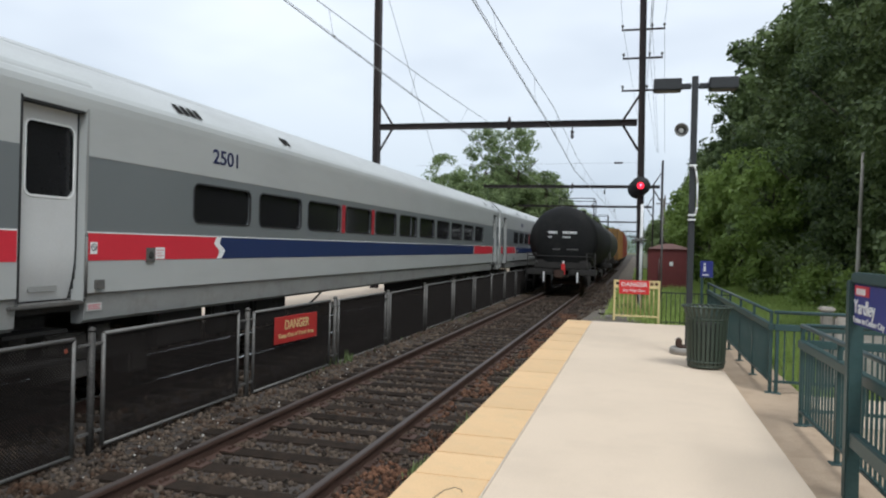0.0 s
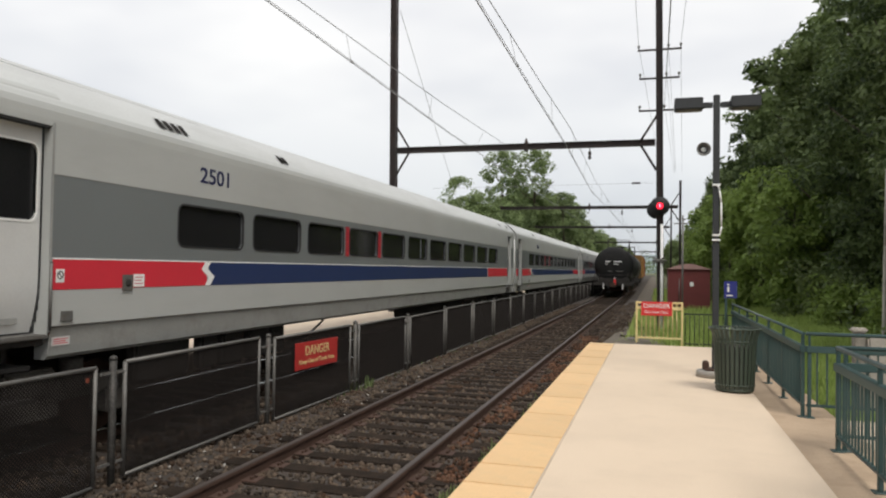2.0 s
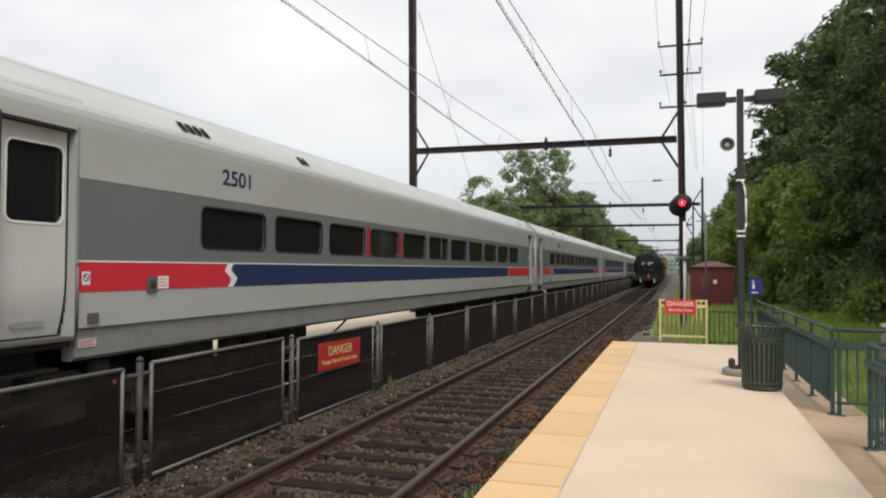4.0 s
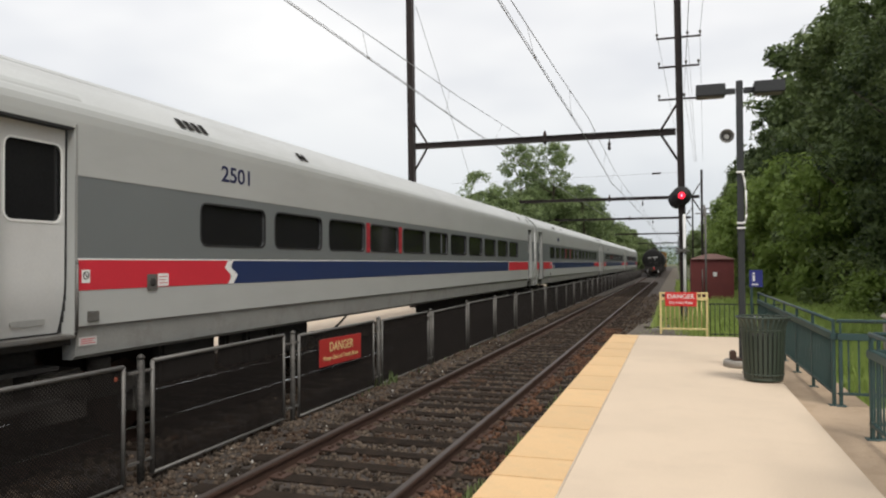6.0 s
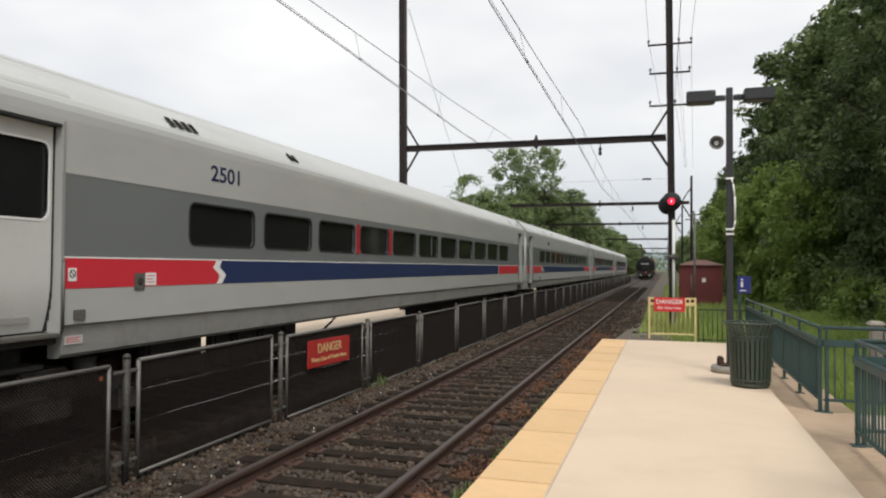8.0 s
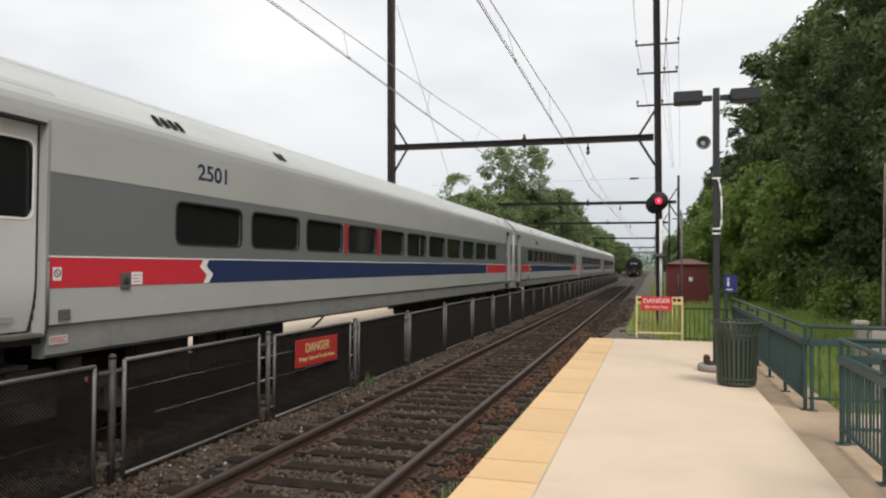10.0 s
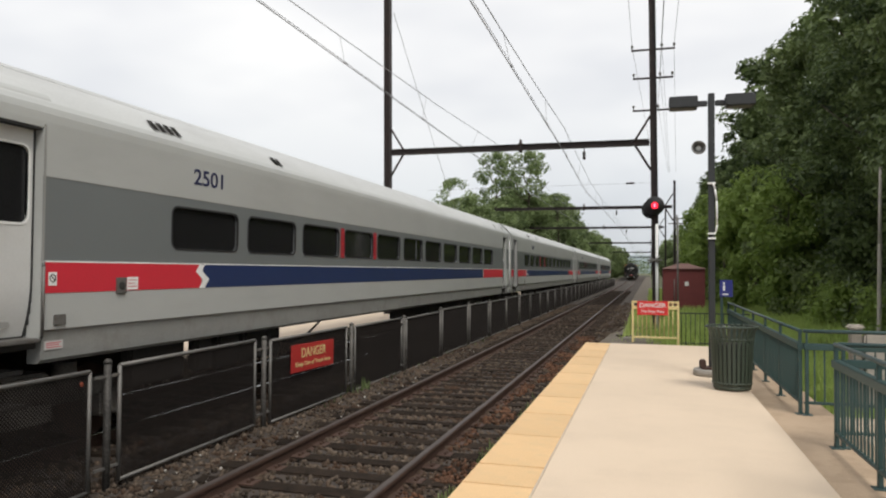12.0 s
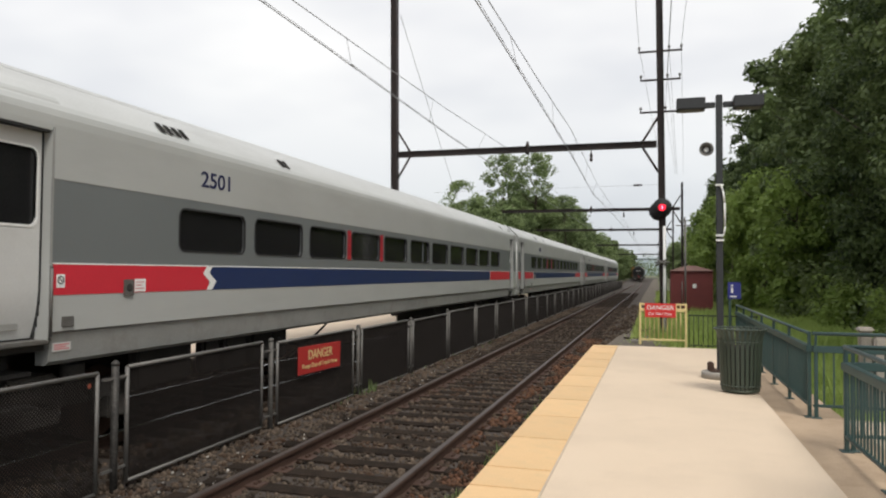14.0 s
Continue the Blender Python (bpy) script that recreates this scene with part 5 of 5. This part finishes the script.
def tree(seed, height, spread, low, clumps, per, size, m, label, limbs=9, clump_r=(0.4, 0.95)):
    rng = np.random.default_rng(seed)
    t = thing("tree", label, "tree", group="trees beside the line")
    bm = B()
    lean = rng.normal(size=2) * 0.25
    base = [Vector((lean[0] * k * 0.3 + 0.12 * math.sin(k * 1.7 + seed), lean[1] * k * 0.3 + 0.12 * math.cos(k * 1.3), height * 0.82 * k / 6)) for k in range(7)]
    r0 = height * 0.017
    for k in range(6):
        tube(bm, base[k], base[k + 1], r0 * (1 - k / 7), 9, r0 * (1 - (k + 1) / 7), caps=False)
    tips = [base[6]]
    for k in range(limbs):
        s = 0.25 + 0.7 * k / limbs
        i = min(5, int(s * 6))
        p = base[i].lerp(base[i + 1], s * 6 - i)
        ang = k * 2.4 + rng.uniform(-0.4, 0.4)
        reach = spread * (1.05 - 0.55 * s) * rng.uniform(0.7, 1.05)
        mid = p + Vector((math.cos(ang), math.sin(ang), 0.55)) * reach * 0.55
        q = p + Vector((math.cos(ang), math.sin(ang), 0.75)) * reach * 0.95
        tube(bm, p, mid, r0 * 0.42 * (1 - 0.5 * s), 6, r0 * 0.28 * (1 - 0.5 * s), caps=False)
        tube(bm, mid, q, r0 * 0.28 * (1 - 0.5 * s), 5, r0 * 0.1, caps=False)
        tips += [mid, q]
    part("trunk", bm, M_BARK, t, "grey-brown trunk with limbs")
    cs, rs = [], []
    tries = 0
    while len(cs) < clumps and tries < clumps * 20:
        tries += 1
        u = rng.uniform(low, 1.0)
        prof = math.sqrt(max(0.06, 1 - (((u - low) / (1 - low) - 0.48) / 0.55) ** 2))
        ang = rng.uniform(0, 2 * math.pi)
        lump = 0.70 + 0.62 * noise.noise((math.cos(ang) * 1.7 + seed, math.sin(ang) * 1.7, u * 5))
        rad = spread * prof * lump * rng.uniform(0.45, 1.0) ** 0.5
        z = height * u
        k = min(5, int(u / 0.82 * 6)) if u < 0.82 else 5
        cs.append((base[k].x + rad * math.cos(ang), base[k].y + rad * math.sin(ang), z))
        rs.append(rng.uniform(*clump_r))
    v, f = leaves(cs, rs, per, size, rng)
    ob = new("crown", fast_mesh("crown", v, f, m))
    ob.parent = t
    return t


def bush(seed, m, label, w=1.6, h=2.2, clumps=48, per=80, size=0.085):
    rng = np.random.default_rng(seed)
    t = thing("bush", label, "bush", group="undergrowth")
    bm = B()
    for k in range(6):
        a = k * 1.05
        tube(bm, (0.05 * math.cos(a), 0.05 * math.sin(a), -0.2), (w * 0.5 * math.cos(a), w * 0.5 * math.sin(a), h * 0.7), 0.03, 5, 0.01, caps=False)
    part("stems", bm, M_BARK, t)
    cs = [(rng.normal() * w * 0.42, rng.normal() * w * 0.42, h * rng.uniform(0.05, 0.95)) for k in range(clumps)]
    v, f = leaves(cs, rng.uniform(0.25, 0.6, clumps), per, size, rng, 0.9)
    ob = new("foliage", fast_mesh("foliage", v, f, m))
    ob.parent = t
    return t


rng = np.random.default_rng(7)
KINDS = [tree(11, 14.5, 4.2, 0.10, 170, 165, 0.105, M_LEAF, "tall broadleaf tree in full dark green leaf"),
         tree(23, 13.0, 3.8, 0.10, 160, 165, 0.10, M_LEAF2, "tall broadleaf tree in full green leaf"),
         tree(37, 15.5, 4.4, 0.12, 150, 70, 0.19, M_LEAF, "tall broadleaf tree in full dark green leaf"),
         tree(41, 13.5, 3.9, 0.08, 150, 70, 0.18, M_LEAF2, "broadleaf tree with leaves down to the ground")]
spots = []
y = 9.0
i = 0
while y < 120:
    near = y < 36
    spots.append((10.0 + 1.1 * math.sin(i * 1.9) + (0.6 if y < 16 else 0), y, i % 2 + (0 if near else 2)))
    if i % 2 == 0:
        spots.append((13.8 + 1.0 * math.sin(i * 2.7), y + 1.5, 2 + (i // 2) % 2))
    y += 3.5 + 0.9 * math.sin(i * 3.1)
    i += 1
used = set()
for k, (x, yy, kind) in enumerate(spots):
    sc = 0.90 + 0.22 * math.sin(k * 4.1) ** 2
    m = pose(x, yy, -0.4, rz=(k * 77) % 360)
    if kind in used:
        ob = copy_thing(KINDS[kind], m)
    else:
        used.add(kind)
        ob = KINDS[kind]
        ob.matrix_basis = m
    ob.scale = (sc, sc, sc)
BUSH = [bush(3, M_LEAF2, "dense green shrub at the wood's edge"), bush(5, M_LEAF, "dense dark shrub at the wood's edge", 1.8, 3.0, 60), bush(9, M_LEAF3, "bright green shrub in the grass", 1.2, 1.4, 36)]
first = [True, True, True]
for k in range(44):
    kind = (0, 1, 0, 2, 1, 2)[k % 6]
    x = 8.5 + 0.6 * math.sin(k * 2.1) + (0 if kind != 2 else -0.8)
    yy = 8 + k * 2.0 + 0.6 * math.sin(k * 5.3)
    m = pose(x, yy, -0.4, rz=(k * 53) % 360)
    if first[kind]:
        first[kind], ob = False, BUSH[kind]
        ob.matrix_basis = m
    else:
        ob = copy_thing(BUSH[kind], m)
    sc = 0.85 + 0.5 * (math.sin(k * 1.37) * 0.5 + 0.5)
    ob.scale = (sc, sc, sc)
bright = tree(51, 5.2, 1.9, 0.05, 70, 90, 0.12, M_LEAF3, "small bright green tree behind the shed", 6, (0.4, 0.8))
bright.matrix_basis = pose(5.1, 50, -0.4)
bright.scale = (1.3, 1.3, 1.35)
for k, (x, yy, sc) in enumerate(((4.9, 60, 1.2), (5.9, 45, 1.45), (6.6, 38, 1.3), (5.2, 72, 1.5))):
    copy_thing(bright, pose(x, yy, -0.4, rz=90 * k + 40)).scale = (sc, sc, sc)
dead = thing("dead_trunk", "thin pale bare trunk standing in the wood", "tree", pose(6.75, 24.5, -0.4))
bm = B()
tube(bm, (0, 0, -0.3), (0.05, 0, 3.0), 0.07, 8, 0.06, caps=False)
tube(bm, (0.05, 0, 3.0), (0.10, 0.05, 5.3), 0.06, 8, 0.04)
part("trunk", bm, M_LIME, dead)

left_a = tree(61, 14.6, 3.5, 0.24, 120, 62, 0.145, M_LEAF4, "tall broadleaf tree beyond the far track", limbs=16, clump_r=(0.35, 0.8))
left_b = tree(67, 11.4, 4.3, 0.08, 120, 110, 0.2, M_LEAF4, "broad leafy tree beyond the far track", clump_r=(0.6, 1.3))
left_c = tree(71, 11.3, 2.5, 0.35, 60, 60, 0.14, M_LEAF4, "small open-crowned tree beyond the train", 7, (0.4, 0.8))
left_c.matrix_basis = pose(-18.4, 70, -0.5)
left_a.matrix_basis = pose(-16.0, 80, -0.5)
left_a.scale = (1.0, 1.0, 1.06)
left_b.matrix_basis = pose(-14.4, 92, -0.5)
for k, (x, yy, o, s) in enumerate([(-12.6, 82, left_a, 1.08), (-17.2, 90, left_b, 0.85), (-11.9, 100, left_b, 0.95), (-13, 112, left_b, 0.95), (-12.0, 124, left_b, 0.9), (-13.5, 137, left_a, 0.85), (-12.2, 150, left_b, 0.9), (-12.8, 165, left_b, 0.95), (-12.4, 182, left_b, 0.95), (-12.5, 200, left_b, 1.0), (-20, 78, left_c, 0.9), (-14.3, 85, left_b, 1.02), (-16.0, 84, left_b, 0.92), (-11.2, 90, left_b, 0.98), (-14.6, 76, left_c, 1.05), (-9.9, 84, left_c, 0.98), (-10.5, 170, left_b, 0.75), (-10.2, 215, left_b, 0.8), (-10, 240, left_b, 0.85), (5.6, 150, left_b, 0.8), (5.4, 190, left_b, 0.85), (5.2, 230, left_b, 0.85), (-13.2, 53, left_b, 0.66), (-11.9, 57, left_b, 0.64), (-14.6, 60, left_b, 0.68)]):
    copy_thing(o, pose(x, yy, -0.5, rz=(k * 71) % 360)).scale = (s, s, s)

# far woods on both sides, and the wooded end of the view
frng = np.random.default_rng(99)
cs, rs = [], []
for k in range(900):
    side = frng.uniform() < 0.5
    yy = frng.uniform(120, 420) if not side else frng.uniform(190, 460)
    x = frng.uniform(7.0, 20) if not side else frng.uniform(-26, -11.5)
    cs.append((x, yy, frng.uniform(0, 11.5)))
    rs.append(frng.uniform(1.2, 2.4))
for k in range(700):
    cs.append((frng.uniform(-260, 260), frng.uniform(640, 900), frng.uniform(0, 15 + 6 * math.sin(k))))
    rs.append(frng.uniform(4, 9))
v, f = leaves(cs, rs, 40, 0.85, frng)
tagged(new("far_woods", fast_mesh("far_woods", v, f, M_LEAF)), "hazy distant woodland along the line", "woods", kind="stuff")

# the haze over the ridge is painted: a lightened grey-green base colour
M_HILL = mat("hazy_hill", (0.20, 0.245, 0.25), 0.95, var=0.15, big=0.02, fine=0.2, bump=0)
bm = B()
crest = []
for k in range(121):
    x = -1500 + 25 * k
    h = 27 + 9 * noise.noise((x * 0.004, 1.0, 0)) + 3 * noise.noise((x * 0.03, 4.0, 0))
    crest.append([bm.verts.new((x, 1000, -2)), bm.verts.new((x, 1060, h * 0.7)), bm.verts.new((x, 1150, h)), bm.verts.new((x, 1400, -2))])
for g, h in zip(crest, crest[1:]):
    for i in range(3):
        bm.faces.new((g[i], h[i], h[i + 1], g[i + 1])).smooth = True
tagged(part("backdrop", bm, M_HILL, None), "hazy grey-green wooded ridge on the horizon", "hill", kind="structure")

# ---- grass and weeds ----
grng = np.random.default_rng(5)


def blades(n, xr, yr, zf, hmin, hmax, m, name, label):
    x, y = grng.uniform(*xr, n), grng.uniform(*yr, n)
    keep = np.array([noise.noise((a * 0.5, b * 0.35, 3.0)) > -0.25 for a, b in zip(x, y)])
    x, y = x[keep], y[keep]
    z = np.array([zf(a) for a in x])
    h = grng.uniform(hmin, hmax, len(x))
    a = grng.uniform(0, 2 * math.pi, len(x))
    w = 0.014 + 0.035 * h
    lean = grng.uniform(0.1, 0.6, len(x)) * h
    dx, dy = np.cos(a), np.sin(a)
    p0 = np.stack([x - dy * w, y + dx * w, z], 1)
    p1 = np.stack([x + dy * w, y - dx * w, z], 1)
    p2 = np.stack([x + dx * lean, y + dy * lean, z + h], 1)
    v = np.stack([p0, p1, p2], 1).reshape(-1, 3)
    f = np.arange(len(v)).reshape(-1, 3)
    tagged(new(name, fast_mesh(name, v, f, m)), label, "grass", kind="stuff")


blades(130000, (2.45, 8.5), (9, 62), lambda x: -0.50 + 0.05 * max(0, x - 3), 0.10, 0.34, M_GRASS, "grass", "rough green grass beside the railing")
blades(22000, (0.25, 3.4), (18.7, 80), lambda x: -0.47, 0.2, 0.6, M_GRASS, "weeds", "tall yellow-green weeds beside the path")
blades(1500, (-0.55, 0.4), (18.9, 40), lambda x: -0.33, 0.14, 0.36, M_GRASS, "weeds", "small weeds in the gravel")

blades(60, (-4.75, -4.45), (11.6, 12.4), lambda x: -0.36, 0.06, 0.24, M_LEAF2, "weeds", "green weeds growing at the foot of the fence")
blades(90, (-4.8, -4.4), (10.0, 26), lambda x: -0.36, 0.05, 0.12, M_LEAF2, "weeds", "sparse weeds along the fence")
for y0, y1, n in ((6.3, 6.9, 70), (8.0, 8.9, 60), (10.4, 12.2, 70)):
    blades(n, (-1.58, -1.36), (y0, y1), lambda x: -0.36, 0.04, 0.12, M_LEAF2, "weeds", "low weeds in the stones under the platform edge")

# ---- ballast stones ----
srng = np.random.default_rng(17)


def stones(n, xr, yr, top, size, name, label, skip=None, m=M_STONE):
    ico = bmesh.new()
    bmesh.ops.create_icosphere(ico, subdivisions=1, radius=1.0)
    iv = np.array([q.co[:] for q in ico.verts])
    ico.faces.ensure_lookup_table()
    jf = np.array([[q.index for q in fc.verts] for fc in ico.faces])
    ico.free()
    x = srng.uniform(*xr, n)
    y = yr[0] + (yr[1] - yr[0]) * srng.uniform(0, 1, n) ** 1.7
    s = srng.uniform(0.35, 1.0, n) ** 1.6 * 1.7 * size
    if skip is not None:
        keep = skip(x, y)
        x, y, s = x[keep], y[keep], s[keep]
    n = len(x)
    rough = 1 + srng.normal(size=(n, len(iv), 1)) * 0.16
    st = srng.uniform(0.6, 1.2, (n, 1, 3))
    v = iv[None] * rough * st * s[:, None, None]
    v[:, :, 0] += x[:, None]
    v[:, :, 1] += y[:, None]
    v[:, :, 2] += top(x)[:, None] + srng.uniform(-0.3, 0.45, n)[:, None] * s[:, None]
    f = (jf[None] + (np.arange(n) * len(iv))[:, None, None]).reshape(-1, 3)
    tagged(new(name, fast_mesh(name, v.reshape(-1, 3), f, m)), label, "ballast", kind="stuff")


TIE_STEP = 0.53


def between(x, y):
    """Clear of the ties."""
    ph = (y / TIE_STEP) % 1.0
    on = (np.abs(x - NEAR_X) < 1.27) & (np.abs(ph - 0.5) < 0.24)
    return ~on


stones(42000, (-4.95, -1.34), (3.2, 46), lambda x: np.full_like(x, -0.357), 0.024, "ballast_stones", "grey-brown crushed stone between the ties", between)


def patches(x, y):
    """Rusty drifts between the rail and the platform."""
    return np.array([noise.noise((a * 2.2, b * 0.9, 8.0)) > -0.05 for a, b in zip(x, y)])


stones(5200, (-1.97, -1.36), (3.4, 24), lambda x: np.full_like(x, -0.338), 0.024, "rusty_stones", "rust-stained crushed stone between rail and platform", patches, M_RUSTSTONE)
stones(4500, (-1.3, 0.5), (22, 50), lambda x: np.full_like(x, -0.34), 0.026, "gravel_stones", "loose grey stones on the path")
stones(80, (-4.55, -3.7), (4.5, 20), lambda x: np.full_like(x, -0.338), 0.0115, "pale_chips", "scattered white stone chips beside the fence", None, M_LIMECHIP)
stones(5000, (-8.6, -4.9), (3.2, 30), lambda x: np.full_like(x, -0.352), 0.04, "ballast_stones", "grey crushed stone beneath the train")

# ---- ties, tactile strip pieces ----


def tie_mesh(seed):
    r = random.Random(seed)
    bm = B()
    rbox(bm, -1.28, -0.115, -0.5, 1.28, 0.115, -0.335, 0.012)
    for v in bm.verts:
        v.co.x += r.uniform(-0.012, 0.012)
        v.co.z += r.uniform(-0.006, 0.006)
    return mesh_of("tie", bm, M_TIE)


TIES = [tie_mesh(k) for k in range(4)]
bm = B()
for s in (-0.753, 0.753):
    rbox(bm, s - 0.17, -0.09, -0.345, s + 0.17, 0.09, -0.326, 0.004)
    for dx in (-0.1, 0.1):
        box(bm, s + dx - 0.015, -0.05, -0.327, s + dx + 0.015, -0.02, -0.30)
        box(bm, s + dx - 0.015, 0.02, -0.327, s + dx + 0.015, 0.05, -0.30)
PLATES = mesh_of("tie_plate", bm, M_RUST)
trng = random.Random(4)
for k in range(-6, 150):
    y = (k + 0.5) * TIE_STEP
    o = new("tie", TIES[k % 4])
    o.parent = near_track
    o.matrix_basis = pose(NEAR_X + trng.uniform(-0.03, 0.03), y, trng.uniform(-0.012, 0.006), rz=trng.uniform(-0.8, 0.8))
    if k < 60:
        q = new("tie_plate", PLATES)
        q.parent = near_track
        q.matrix_basis = pose(NEAR_X, y, 0)
for k in range(4, 60):
    o = new("tie", TIES[k % 4])
    o.parent = far_track
    o.matrix_basis = pose(FAR_X, (k + 0.5) * TIE_STEP, 0, rz=trng.uniform(-0.8, 0.8))



def tile_mesh(length):
    bm = B()
    rbox(bm, 0.002, 0.011, -0.07, 0.5915, length - 0.011, 0.002, 0.006)
    return mesh_of("tactile_panel", bm, M_YELLOW)


TILES = {n: tile_mesh(n) for n in (1.21, 0.60, 0.61)}
y = 6.73 - 1.21 * 15
while y < PEND - 0.6:
    pieces = [(y, 1.21)]
    if abs(y - 5.52) < 0.01:
        pieces = [(y, 0.61), (y + 0.61, 0.60)]
    for y0, n in pieces:
        if y0 + n > PEND:
            n = 0.60
        o = new("tactile_panel", TILES[n])
        o.parent = platform
        o.matrix_basis = pose(PL, y0, trng.uniform(-0.001, 0.002), rz=trng.uniform(-0.15, 0.15))
    y += 1.21

# ---- what moves ----


def motions():
    shift = [(0, 0.735), (0.25, 0.57), (0.5, 0.42), (0.75, 0.285), (1.0, 0.17), (1.25, 0.105), (1.5, 0.06), (2.0, 0.007), (2.5, 0.0), (14, 0.0)]
    for c, y in zip(coaches, COACH_Y):
        walk(c, [(t, pose(FAR_X, y + s, COACH_Z)) for t, s in shift])
    away = [(0, 31.6), (1, 44.6), (2, 57.6), (3, 70.4), (4, 82.6), (5, 94.4), (6.5, 111.5), (8, 127.5), (9, 138), (11.5, 164), (13, 181), (14, 192)]
    for c, off in freight:
        walk(c, [(t, pose(NEAR_X + bend(y + off), y + off, 0)) for t, y in away])
    turns = []
    for (t0, y0), (t1, y1) in zip(away, away[1:]):
        n = math.ceil((y1 - y0) / 0.44 / radians(80))
        turns += [(t0 + (t1 - t0) * k / n, -math.degrees((y0 + (y1 - y0) * k / n - 31.6) / 0.44)) for k in range(n)]
    turns.append((14, -math.degrees((192 - 31.6) / 0.44)))
    for w in tk_wheels:
        at = w.location.copy()
        walk(w, [(t, pose(at.x, at.y, at.z, rx=a)) for t, a in turns])


motions()
